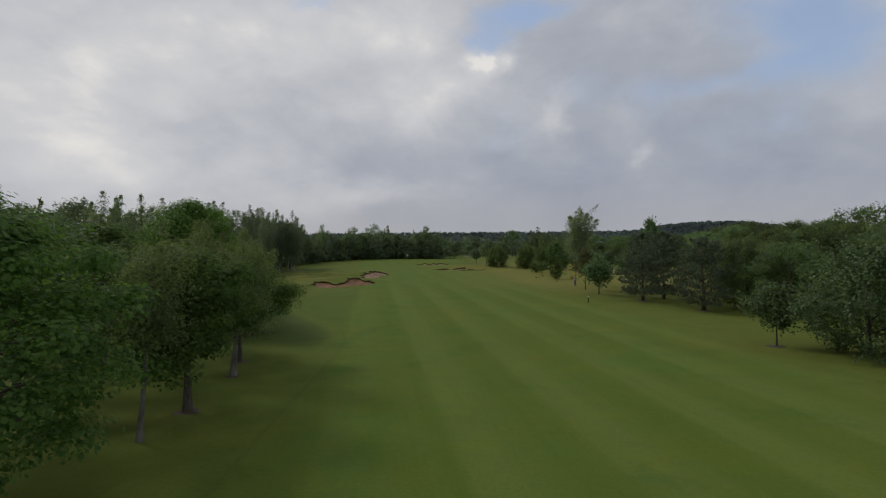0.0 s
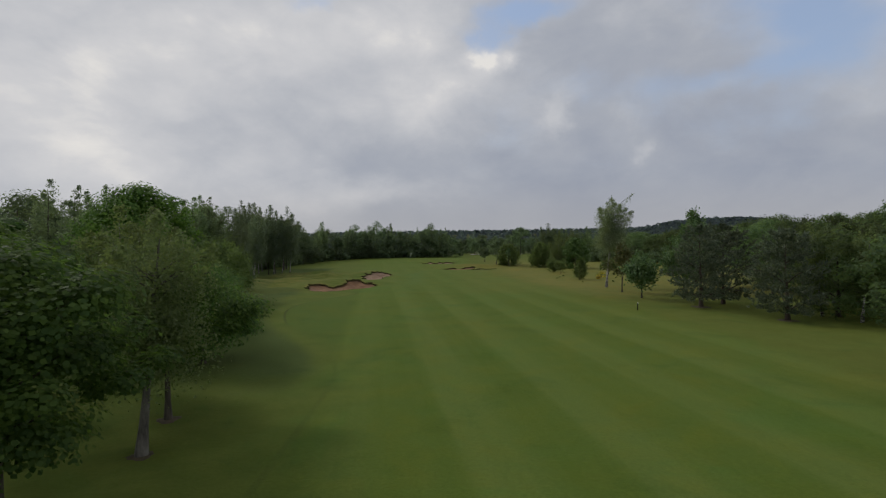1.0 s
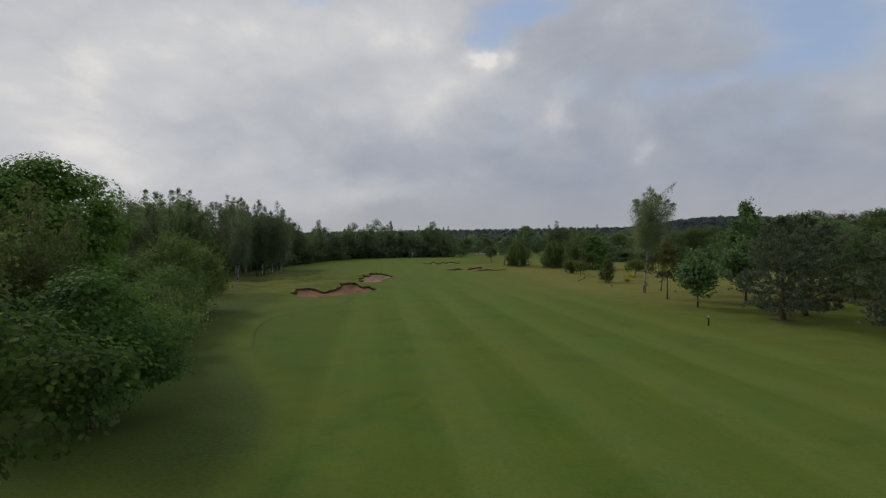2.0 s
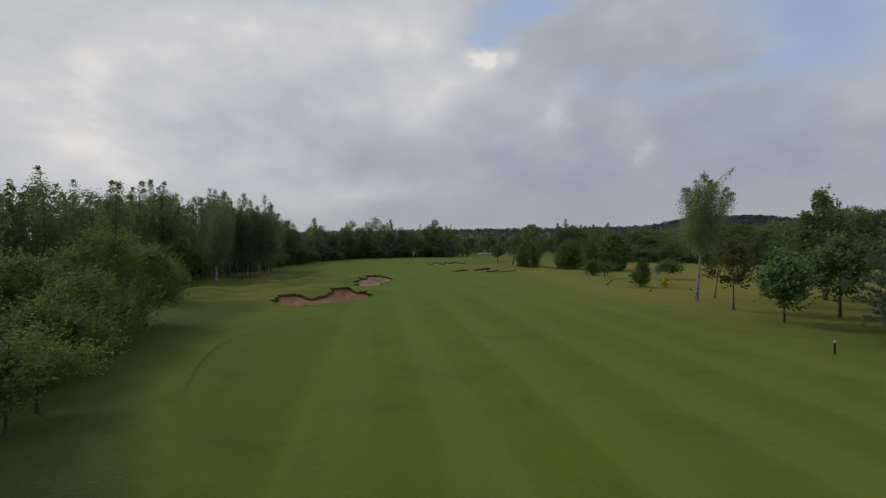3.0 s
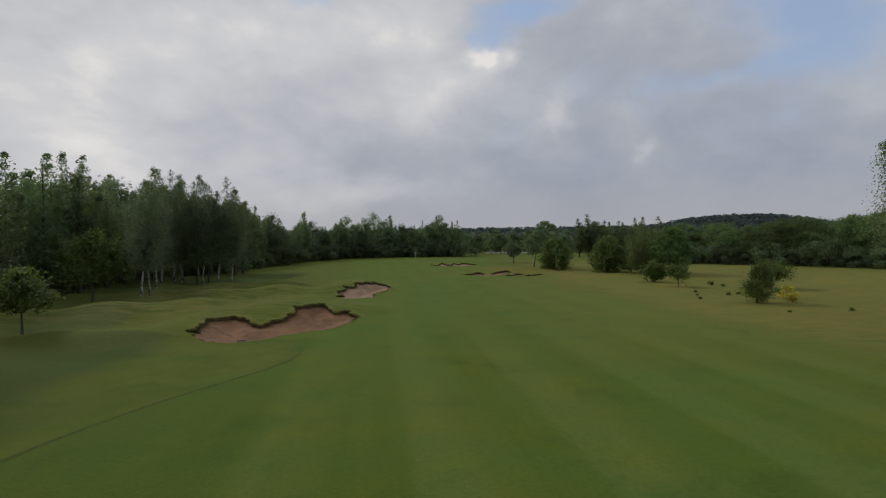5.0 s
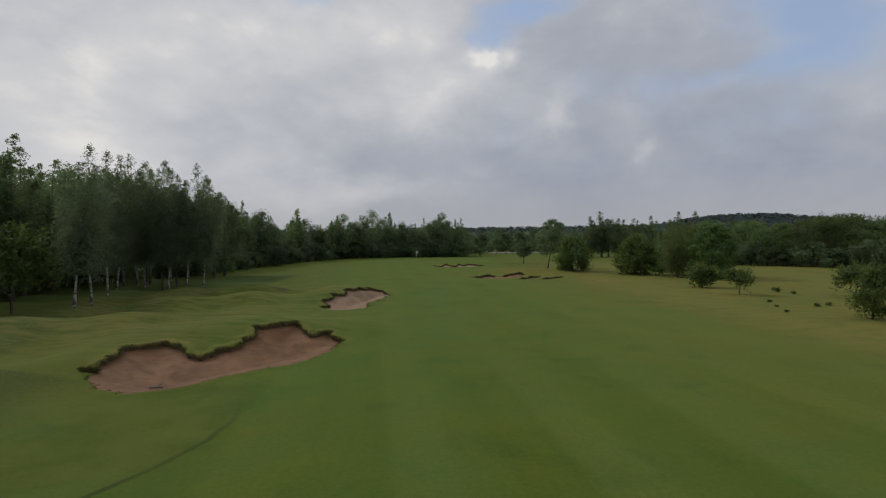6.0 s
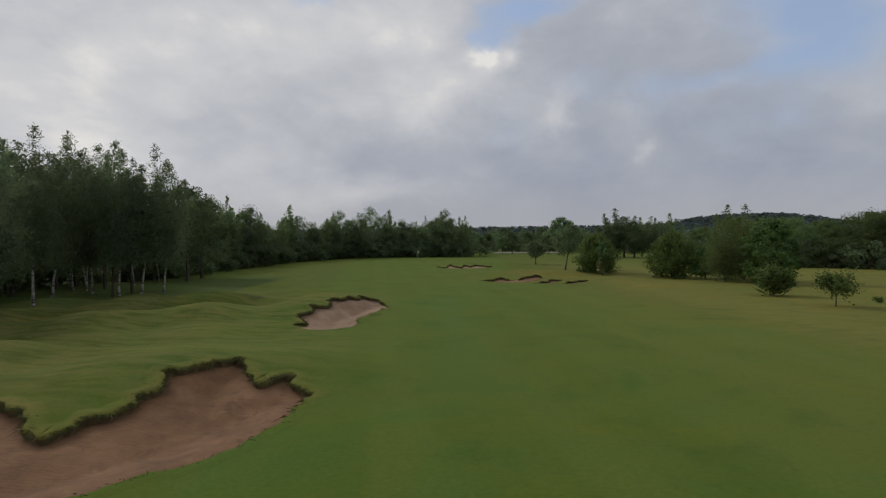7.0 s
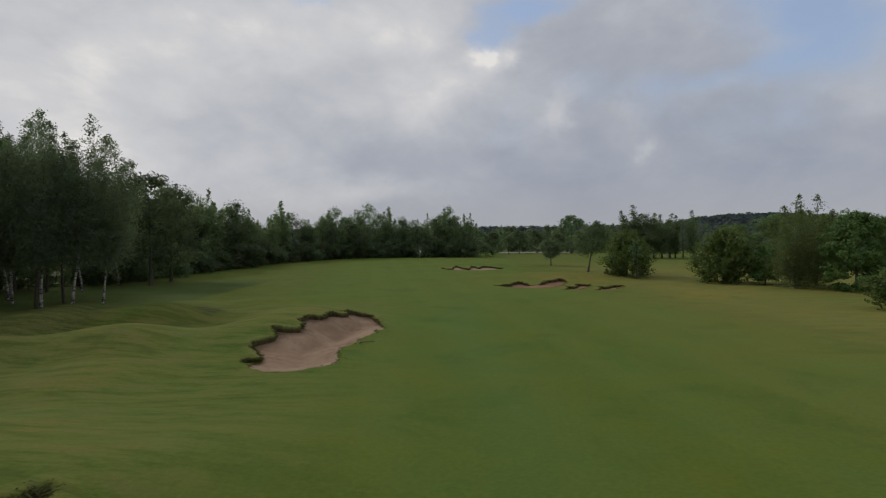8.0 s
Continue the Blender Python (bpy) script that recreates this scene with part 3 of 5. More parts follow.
def needles(rng, height, base, radius, whorls, boughs, tufts, each, length):
    """Pine crown: whorls of boughs that rise at the tip, each bough set with brushes of needles."""
    feet, ways, tips = [], [], []
    for i in range(whorls):
        v = (i + rng.uniform(-0.25, 0.25)) / (whorls - 1)
        v = min(max(v, 0.0), 1.0)
        z = base + (height - base) * v
        reach = radius * (1 - v ** 2.1) ** 0.65 * (0.80 + 0.20 * min(1, v * 6)) + 0.12
        turn = rng.uniform(0, 6.28)
        for j in range(boughs if v < 0.8 else max(3, boughs - 3)):
            a = turn + 6.283 * j / boughs + rng.normal(0, 0.22)
            far = reach * rng.uniform(0.62, 1.12)
            rise = (0.05 + 0.75 * v) * far
            tips.append((far * math.cos(a), far * math.sin(a), z + rise))
            s = rng.uniform(0.28, 1.0, tufts) ** 0.8
            side = rng.normal(0, 0.30, tufts) * far * (1.15 - s)
            c = np.stack([far * s * math.cos(a) - side * math.sin(a), far * s * math.sin(a) + side * math.cos(a), z + rise * s ** 1.6 + rng.normal(0, 0.09, tufts)], 1)
            way = np.stack([np.full(tufts, math.cos(a)), np.full(tufts, math.sin(a)), 0.5 + 0.8 * s], 1) + rng.normal(0, 0.35, (tufts, 3))
            feet.append(np.repeat(c, each, 0))
            ways.append(np.repeat(way, each, 0) + rng.normal(0, 0.85, (tufts * each, 3)))
    feet, ways = np.concatenate(feet), np.concatenate(ways)
    ways /= np.linalg.norm(ways, axis=1)[:, None] + 1e-9
    size = (length * rng.uniform(0.6, 1.3, len(feet)))[:, None]
    side = np.cross(ways, rng.normal(0, 1, (len(feet), 3)))
    side /= np.linalg.norm(side, axis=1)[:, None] + 1e-9
    feet = feet + ways * size * rng.uniform(-0.1, 0.35, (len(feet), 1))
    verts = np.stack([feet - side * size * 0.16, feet + side * size * 0.16, feet + ways * size], 1).reshape(-1, 3)
    return verts, np.arange(len(verts)).reshape(-1, 3), np.array(tips)


def limbs(rng, height, fork, lean, girth, tips, count, wob, top_share=0.9):
    """A tapered trunk and limbs that reach towards clumps of the crown."""
    k = 9
    v = np.linspace(0, 1, k)
    trunk = np.stack([lean[0] * v + wob[:, 0] * v, lean[1] * v + wob[:, 1] * v, v * height * top_share], 1)
    trunk[0, 2] = -0.15
    radii = girth * (1 - 0.88 * v) * (1 + 0.55 * np.exp(-v * 16))
    paths = [(trunk, radii)]
    if len(tips):
        for tip in tips[rng.permutation(len(tips))[:count]]:
            start = np.clip((tip[2] - 0.45 * np.hypot(tip[0], tip[1])) / (height * top_share), fork, 0.9)
            at = np.array([np.interp(start, v, trunk[:, i]) for i in range(3)])
            w = np.linspace(0, 1, 6)[:, None]
            line = at + (tip - at) * w + np.array((0, 0, 0.10)) * np.linalg.norm(tip - at) * np.sin(math.pi * w) + rng.normal(0, 0.05, (6, 3)) * w
            thick = np.interp(start, v, radii) * 0.40
            paths.append((line, thick * (1 - 0.85 * w[:, 0]) + 0.006))
    return paths


KINDS = {}


def kind(name, shape, leaf_mat, bark, leaf, clump, fork, wide=0.62, loose=0.8, shell=0.5, lift=0.5, open_foot=0.3, cat="tree", habit="boss", leaders=6, small=False, droop=0.9, skirt=0.35, cone=0.35):
    KINDS[name] = dict(cone=cone, leaders=leaders, small=small, droop=droop, skirt=skirt, habit=habit, shape=shape, leaf_mat=leaf_mat, bark=bark, leaf=leaf, clump=clump, fork=fork, wide=wide, loose=loose, shell=shell, lift=lift, open_foot=open_foot, cat=cat)


kind("sycamore_tree", "round", SYCAMORE, BARK, 0.17, 0.60, 0.22, wide=0.85, loose=0.38, lift=1.2, open_foot=0.24, shell=0.7, habit="plate")
kind("bright_sycamore", "round", SYCAMORE_BRIGHT, BARK, 0.2, 0.75, 0.22, wide=0.85, loose=0.45, lift=0.7, shell=0.6, habit="plate")
kind("birch_tree", "egg", BIRCH_LEAF, BIRCH, 0.085, 0.34, 0.2, wide=0.7, loose=0.8, lift=0.1, open_foot=0.27, habit="feather", leaders=8)
kind("lone_birch", "egg", BIRCH_PALE, BIRCH, 0.15, 0.46, 0.3, wide=0.7, loose=0.8, lift=0.1, open_foot=0.36, habit="feather", leaders=11, droop=1.0, skirt=0.34, cone=0.26)
kind("tall_birch_tree", "egg", GROVE_LEAF, BIRCH, 0.20, 0.62, 0.25, loose=0.8, lift=0.2, open_foot=0.20, habit="feather", leaders=9, small=True, skirt=0.25, cone=0.36)
kind("pine_tree", "egg", PINE, BARK_PINE, 0.25, 0.62, 0.12, open_foot=0.10, habit="needle")
kind("hawthorn_bush", "dome", HAWTHORN, BARK, 0.15, 0.46, 0.12, wide=0.7, loose=0.45, lift=0.95, open_foot=0.10, cat="bush", habit="spray")
kind("copper_maple_tree", "egg", COPPER, BARK, 0.19, 0.40, 0.22, wide=0.85, loose=0.6, shell=0.3, open_foot=0.26, habit="spray")
kind("maple_tree", "egg", MAPLE_LEAF, BARK, 0.18, 0.42, 0.2, wide=0.8, loose=0.6, shell=0.35, open_foot=0.22, lift=0.7, habit="spray")
kind("chestnut_tree", "dome", CHESTNUT, BARK, 0.28, 0.44, 0.15, wide=0.55, loose=0.5, shell=0.6, lift=0.2, open_foot=0.05)
kind("woodland_tree", "round", WOOD_LEAF, BARK, 0.27, 0.85, 0.2, shell=0.6, loose=0.7, lift=0.6, open_foot=0.08, small=True)
kind("woodland_shrub", "dome", WOOD_LEAF, BARK, 0.34, 0.6, 0.1, shell=0.6, loose=0.7, lift=0.6, open_foot=0.02, cat="bush", small=True)
kind("oak_tree", "dome", OAK_LEAF, BARK, 0.30, 0.74, 0.2, shell=0.7, loose=0.7, lift=0.7, open_foot=0.03, small=True)
kind("woodland_birch_tree", "egg", WOOD_BIRCH_LEAF, BARK, 0.22, 0.75, 0.25, loose=0.7, open_foot=0.08, habit="feather", leaders=8, small=True, droop=0.75, skirt=0.22, cone=0.36)


def tree(name, x, y, height, radius, seed, clumps, each, label, group="", lean=(0.0, 0.0), girth=0.0, open_foot=None, leaf=None, limb_count=14, sink=0.0, plume=(), bark=None, trunk_label="", single=True, crooked=0.12, shape=None, leaders=0):
    """A tree of a kind, standing at (x, y): trunk with limbs, and a crown of single leaves in clumps."""
    k = KINDS[name]
    rng = np.random.default_rng(seed)
    foot = (k["open_foot"] if open_foot is None else open_foot) * height
    if k["habit"] == "needle":
        verts, faces, tips = needles(rng, height, foot, radius, 13, 8, 15, max(8, each // 4), leaf or k["leaf"])
        pts = out = np.zeros((0, 3))
    elif k["habit"] == "feather":
        pts, out, tips = feather_points(rng, height, foot, radius, clumps * each, leaders or k["leaders"], k["droop"], k["skirt"], k["cone"])
    else:
        pts, out, tips = crown_points(rng, shape or k["shape"], height, foot, radius * 1.15, clumps, each, min(k["clump"], 0.30 * radius) if k["habit"] == "boss" else min(k["clump"], 0.36 * radius), k["shell"], k["habit"])
    for a, b, count in plume:
        # a single long twig that stands out of the crown
        w = rng.uniform(0, 1, count)[:, None]
        more = np.array(a) + (np.array(b) - np.array(a)) * w + rng.normal(0, 0.24, (count, 3)) * (1.25 - w) - np.array((0, 0, 0.35)) * rng.uniform(0, 1, (count, 1)) * (1 - w)
        pts, out = np.concatenate([pts, more]), np.concatenate([out, rng.normal(0, 1, (count, 3))])
        tips = np.concatenate([tips, np.array([b])])
    wob = np.cumsum(rng.normal(0, crooked * height / 30, (9, 2)), 0)
    for some in (pts, tips):
        v = np.clip(some[:, 2] / (height * 0.9), 0, 1)
        some[:, :2] += np.array(lean) * v[:, None] + np.stack([np.interp(v, np.linspace(0, 1, 9), wob[:, i]) for i in (0, 1)], 1) * v[:, None]
    root = thing({"lone_birch": "birch_tree", "bright_sycamore": "sycamore_tree", "oak_tree": "woodland_tree"}.get(name, name), (x, y, h(x, y) - sink), 0, label=label, category=k["cat"], group=group)
    some = limbs(rng, height, k["fork"], np.array(lean), girth or height * 0.017, tips, limb_count, wob)
    paths, twigs = some[:1], some[1:]
    if plume:
        twigs += limbs(rng, height, k["fork"], np.array(lean), girth or height * 0.017, tips[-len(plume):], len(plume), wob)[1:]
    limb_bark = BARK_PINE if k["bark"] is BARK_PINE else BARK
    if single:
        trunk = part("trunk", mesh_from("trunk", *tubes(paths, 10), bark or k["bark"], True), root, trunk_label)
        for one in twigs:
            part("limb", mesh_from("limb", *tubes([one], 6), limb_bark, True), trunk)
    else:
        me = mesh_from("trunk", *tubes(paths + twigs, 6), bark or k["bark"], True)
        me.materials.append(limb_bark)
        me.polygons.foreach_set("material_index", (np.arange(len(me.polygons)) >= len(paths) * 8 * 6).astype(np.int32))
        part("trunk", me, root, trunk_label)
    if k["habit"] != "needle":
        verts, faces = leaves(rng, pts, out, leaf or k["leaf"], k["wide"], k["loose"], k["lift"], k["small"])
    part("crown", mesh_from("crown", verts, faces, k["leaf_mat"]), root)
    return root


def again(ob, x, y, scale, turn, tall=1.0, label=""):
    m = Matrix.LocRotScale((x, y, h(x, y)), Euler((0, 0, turn)), (scale, scale, scale * tall))
    made = copy_thing(ob, m)
    return tagged(made, label=label)


from mathutils import geometry

# ---------------------------------------------------------------- bunkers: plan


def closed_curve(points, step=0.12):
    """A smooth closed line through some corners."""
    p = np.asarray(points, float)
    out = []
    for i in range(len(p)):
        a, b, c, d = p[i - 1], p[i], p[(i + 1) % len(p)], p[(i + 2) % len(p)]
        k = max(3, int(np.linalg.norm(c - b) / step))
        for t in np.linspace(0, 1, k, endpoint=False):
            out.append(0.5 * (2 * b + (c - a) * t + (2 * a - 5 * b + 4 * c - d) * t * t + (3 * b - a - 3 * c + d) * t ** 3))
    return np.array(out)


def ragged(line, size, seed, waves_round=0):
    """The same closed line with small uneven bites."""
    r = np.random.default_rng(seed)
    s = np.concatenate([[0], np.cumsum(np.linalg.norm(np.diff(line, axis=0), axis=1))])
    total = s[-1] + np.linalg.norm(line[0] - line[-1])
    a = 2 * math.pi * s / total
    tang = np.roll(line, -2, 0) - np.roll(line, 2, 0)
    out = np.stack([tang[:, 1], -tang[:, 0]], 1)
    out /= np.linalg.norm(out, axis=1)[:, None] + 1e-9
    far = ss(-0.3, 0.3, (line - line.mean(0)) @ np.array((-0.35, 0.94)) / 2.0)
    bite = sum(np.sin(a * int(r.integers(lo, hi)) + r.uniform(0, 6.28)) for lo, hi in ((14, 20), (22, 30), (34, 44))) / 1.8
    scallop = np.abs(np.sin(a * waves_round / 2 + 0.4 * np.sin(3 * a))) ** 0.7 - 0.6
    bite = bite + 1.5 * scallop * (waves_round > 0)
    return line + out * (size * bite * (0.45 + 0.55 * far))[:, None]


BUNKERS = [
    # outline, axis of the hollow, how high the far lip stands, collar width, sand
    dict(line=closed_curve([(-19.2, 73.3), (-19.7, 74.8), (-20.0, 76.7), (-19.1, 77.8), (-18.1, 77.6), (-16.8, 76.5), (-16.3, 77.5), (-15.6, 78.5), (-15.7, 80.1), (-15.0, 81.0), (-14.3, 81.9), (-13.1, 80.5), (-12.4, 81.1), (-11.3, 79.5), (-12.0, 76.1), (-13.9, 74.2), (-15.1, 72.6), (-16.3, 71.7), (-17.9, 72.0)]),
         axis=((-18.3, 74.5), (-13.2, 78.4)), lip=0.23, collar=0.6, sand=SAND, floor=-0.40, label="large red sand bunker with scalloped turf lip"),
    dict(line=closed_curve([(-15.3, 92.4), (-15.1, 93.2), (-16.1, 94.8), (-15.4, 95.4), (-15.7, 96.4), (-14.7, 96.6), (-15.0, 98.4), (-14.2, 99.0), (-14.2, 100.2), (-13.5, 100.6), (-13.6, 102.2), (-12.4, 102.4), (-11.8, 101.0), (-11.3, 99.2), (-11.7, 97.4), (-12.2, 95.7), (-12.5, 94.5), (-12.2, 93.1), (-13.2, 91.9), (-14.4, 91.7)]),
         axis=((-14.2, 93.6), (-12.9, 99.8)), lip=0.21, collar=0.6, sand=SAND_PALE, floor=-0.34, label="small sand bunker with stepped turf lip"),
    dict(line=closed_curve([(-3.1, 127.4), (-1.7, 129.0), (-0.3, 131.2), (0.4, 130.2), (0.8, 128.4), (1.8, 129.6), (2.8, 131.6), (4.9, 132.6), (5.1, 131.2), (3.6, 127.6), (1.4, 125.8), (-1.0, 125.6)]),
         axis=((-1.0, 127.8), (3.2, 130.4)), lip=0.28, collar=0.9, sand=SAND, floor=-0.34, label="red sand bunker with dark ragged lip"),
    dict(line=closed_curve([(2.8, 123.2), (3.6, 124.4), (4.3, 127.4), (5.0, 126.8), (5.7, 129.4), (6.6, 129.2), (7.0, 128.2), (5.9, 125.6), (4.3, 123.2)]),
         axis=((3.9, 124.6), (6.0, 127.6)), lip=0.25, collar=0.9, sand=SAND, floor=-0.22, label="narrow sand bunker with dark ragged lip"),
    dict(line=closed_curve([(5.7, 122.0), (6.5, 123.6), (7.2, 126.2), (7.9, 125.6), (8.8, 127.2), (9.6, 127.0), (9.5, 125.4), (7.8, 122.8)]),
         axis=((6.8, 123.4), (8.6, 125.6)), lip=0.25, collar=0.9, sand=SAND, floor=-0.22, label="narrow sand bunker with dark ragged lip"),
    dict(line=closed_curve([(-9.2, 160.2), (-7.6, 157.2), (-6.9, 162.6), (-4.8, 157.8), (-4.1, 162.0), (-2.7, 159.6), (-2.1, 162.0), (1.0, 158.4), (-0.6, 155.0), (-4.6, 153.0), (-8.4, 155.6)]),
         axis=((-7.0, 156.2), (-1.6, 156.8)), lip=0.28, collar=0.9, sand=SAND_PALE, floor=-0.15, label="sand bunker near the green with ragged lip"),
]


for number, b in enumerate(BUNKERS):
    b["line"] = ragged(b["line"], 0.13 if number < 2 else 0.15, 60 + number, (19, 0, 14, 9, 9, 15)[number])


def within(line, x, y):
    """Which of the places lie inside a closed line."""
    ins = np.zeros(x.shape, bool)
    for (x0, y0), (x1, y1) in zip(line, np.roll(line, -1, 0)):
        if y0 != y1:
            ins ^= ((y0 > y) != (y1 > y)) & (x < (x1 - x0) * (y - y0) / (y1 - y0) + x0)
    return ins


# ---------------------------------------------------------------- ground
LEFT_CUT = np.array([(-60, -4.0), (10, -5.8), (20, -6.0), (30, -6.2), (34, -6.9), (40, -10.3), (43, -12.2), (46, -13.4), (52, -15.5), (56, -16.1), (60, -15.4), (64, -13.6), (69, -11.0), (73, -14.0), (78, -19.0), (90, -21.0), (110, -21.0), (125, -22.0), (150, -26.0), (185, -32.0), (215, -34)], float)
RIGHT_CUT = np.array([(-60, 17.0), (30, 14.5), (60, 12.5), (80, 9.0), (100, 6.0), (115, 3.5), (140, 0.0), (170, 4.0), (185, 4.0), (215, 4.0)], float)


def smooth_interp(table, y):
    y = np.asarray(y, float)
    return sum(np.interp(y + d, table[:, 0], table[:, 1]) for d in (-3, -1.5, 0, 1.5, 3)) / 5


def turf_masks(x, y):
    left, right = smooth_interp(LEFT_CUT, y), smooth_interp(RIGHT_CUT, y)
    inside = np.minimum((x - left) * (1 - 0.9 * ss(68, 74, y)) * (0.10 + 0.90 * ss(40, 54, y)), (right - x) * 0.12 + 0.2)
    across = x + 0.46 + 0.143 * (y - 15.5)
    dry = ss(8.5, 17, x - 0.05 * (80 - y)) * ss(52, 72, y) * ss(190, 130, y) * ss(75, 45, x) + 0.24 * ss(-15, -22, x) * ss(64, 76, y) * ss(110, 96, y) * ss(-60, -34, x)
    dry = dry + 0.22 * hill(x, y, -17, 83.5, 7, 3.5, 30) + 0.4 * hill(x, y, -15.5, 100, 4, 5) + 0.8 * hill(x, y, 4, 134, 9, 4) + 0.45 * hill(x, y, 5, 127, 10, 5)
    dry = dry + 0.12 * ss(7, 13, x) * ss(75, 55, y)
    deep = 0.8 * np.exp(-((x + 7.0 + 0.5 * np.sin(y * 0.2)) / 1.4) ** 2) * ss(76, 84, y) * ss(128, 104, y)
    dry = dry + (0.3 * ss(-2, 3, x) + 0.14 * ss(2, 9, x)) * ss(58, 78, y) * ss(125, 110, y)
    worn = ss(-9.0, -15, x) * ss(75, 82, y) * ss(117, 106, y) * ss(-42, -34, x)
    dark_oval = hill(x, y, -21.6, 68.4, 3.4, 1.0, 4)
    shaggy_shade = np.where(y < 73, ss(-16, -23, x) * ss(-8, 5, y), ss(-25.2, -26.6, x + 0.05 * (y - 73))) * ss(150, 120, y)
    # darkens the turf left of the cut, painting the trees' shade
    shaggy_shade = np.maximum(shaggy_shade, (0.55 + 0.3 * ss(50, 38, y)) * (0.1 + 0.9 * ss(24, 34, y)) * ss(0.5, -2.2, x - left) * ss(70, 56, y))
    dark_floor = np.maximum(ss(270, 300, y), ss(0, 9, np.interp(y, [20, 45, 60, 90, 120, 135, 205, 240], [-33, -36, -40, -46, -52, -54, -58, -70]) - x) * ss(0, 20, y))
    dark_floor = np.maximum(dark_floor, np.maximum(ss(30, 36, x) * ss(72, 62, y) * ss(0, 20, y), ss(0, 6, y - np.interp(x, [-36, -24, -2, 4], [212, 220, 213, 260])) * ss(4, -2, x)))
    dark_floor = np.maximum(dark_floor, ss(2, 8, x - np.interp(y, [92, 108, 124, 142, 158], [76, 70, 63, 52, 41])) * ss(84, 92, y) * ss(175, 160, y))
    return inside, across, np.clip(dry - 0.5 * dark_oval, 0, 1), x - left, deep, dark_oval, worn, dark_floor, shaggy_shade


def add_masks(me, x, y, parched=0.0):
    inside, across, dry, cutting, deep, dark_oval, worn, dark_floor, shaggy_shade = turf_masks(x, y)
    for key, values in (("inside", inside), ("across", across), ("dry", np.maximum(dry, parched)), ("cutting", cutting), ("deep", deep), ("dark_oval", dark_oval), ("worn", worn), ("dark_floor", dark_floor), ("shaggy_shade", shaggy_shade)):
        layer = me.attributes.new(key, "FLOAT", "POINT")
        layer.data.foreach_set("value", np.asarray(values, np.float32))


def stretch_out(a, b, count):
    """Steps that widen from a out to b."""
    return a + (b - a) * np.linspace(0, 1, count + 1)[1:] ** 2.6


def make_ground():
    xs = np.concatenate([stretch_out(-60, -1600, 30)[::-1], np.arange(-60, -26, 1.0), np.arange(-26, -9, 0.3), np.arange(-9, 14, 0.5), np.arange(14, 60, 1.0), stretch_out(60, 1600, 30)])
    ys = np.concatenate([stretch_out(-10, -700, 18)[::-1], np.arange(-10, 66, 1.0), np.arange(66, 106, 0.3), np.arange(106, 120, 0.8), np.arange(120, 134, 0.5), np.arange(134, 151, 0.9), np.arange(151, 164, 0.5), np.arange(164, 168, 1.0), np.arange(168, 262, 3.0), stretch_out(262, 1800, 34)])
    gx, gy = np.meshgrid(xs, ys)
    x, y = gx.ravel(), gy.ravel()
    w, d = len(xs), len(ys)
    i = (np.arange(d - 1)[:, None] * w + np.arange(w - 1)[None, :]).ravel()
    faces = np.stack([i, i + 1, i + 1 + w, i + w], 1)
    gone = np.zeros(len(x), bool)
    for b in BUNKERS:
        lo, hi = b["line"].min(0), b["line"].max(0)
        near = np.nonzero((x > lo[0]) & (x < hi[0]) & (y > lo[1]) & (y < hi[1]))[0]
        gone[near] |= within(b["line"], x[near], y[near])
    faces = faces[~gone[faces].any(1)]
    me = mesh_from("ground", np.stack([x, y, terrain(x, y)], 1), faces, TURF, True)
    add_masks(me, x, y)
    return tagged(new("ground", me), label="striped mown fairway with semi-rough and dry rough grass", category="ground", kind="structure")


make_ground()

# ---------------------------------------------------------------- bunkers: sand and lips


def blades(rng, feet, length, lean, wide=0.03):
    """Single blades of grass: a pointed strip each."""
    k = len(feet)
    up = np.array((0, 0, 1.0)) + rng.normal(0, 0.35, (k, 3)) + lean
    up /= np.linalg.norm(up, axis=1)[:, None]
    side = np.cross(up, rng.normal(0, 1, (k, 3)))
    side /= np.linalg.norm(side, axis=1)[:, None] + 1e-9
    s = (length * rng.uniform(0.5, 1.4, k))[:, None]
    tip = feet + up * s + lean * s * 0.3
    v = np.stack([feet - side * wide * 0.5, feet + side * wide * 0.5, tip], 1).reshape(-1, 3)
    return v, np.arange(3 * k).reshape(-1, 3)


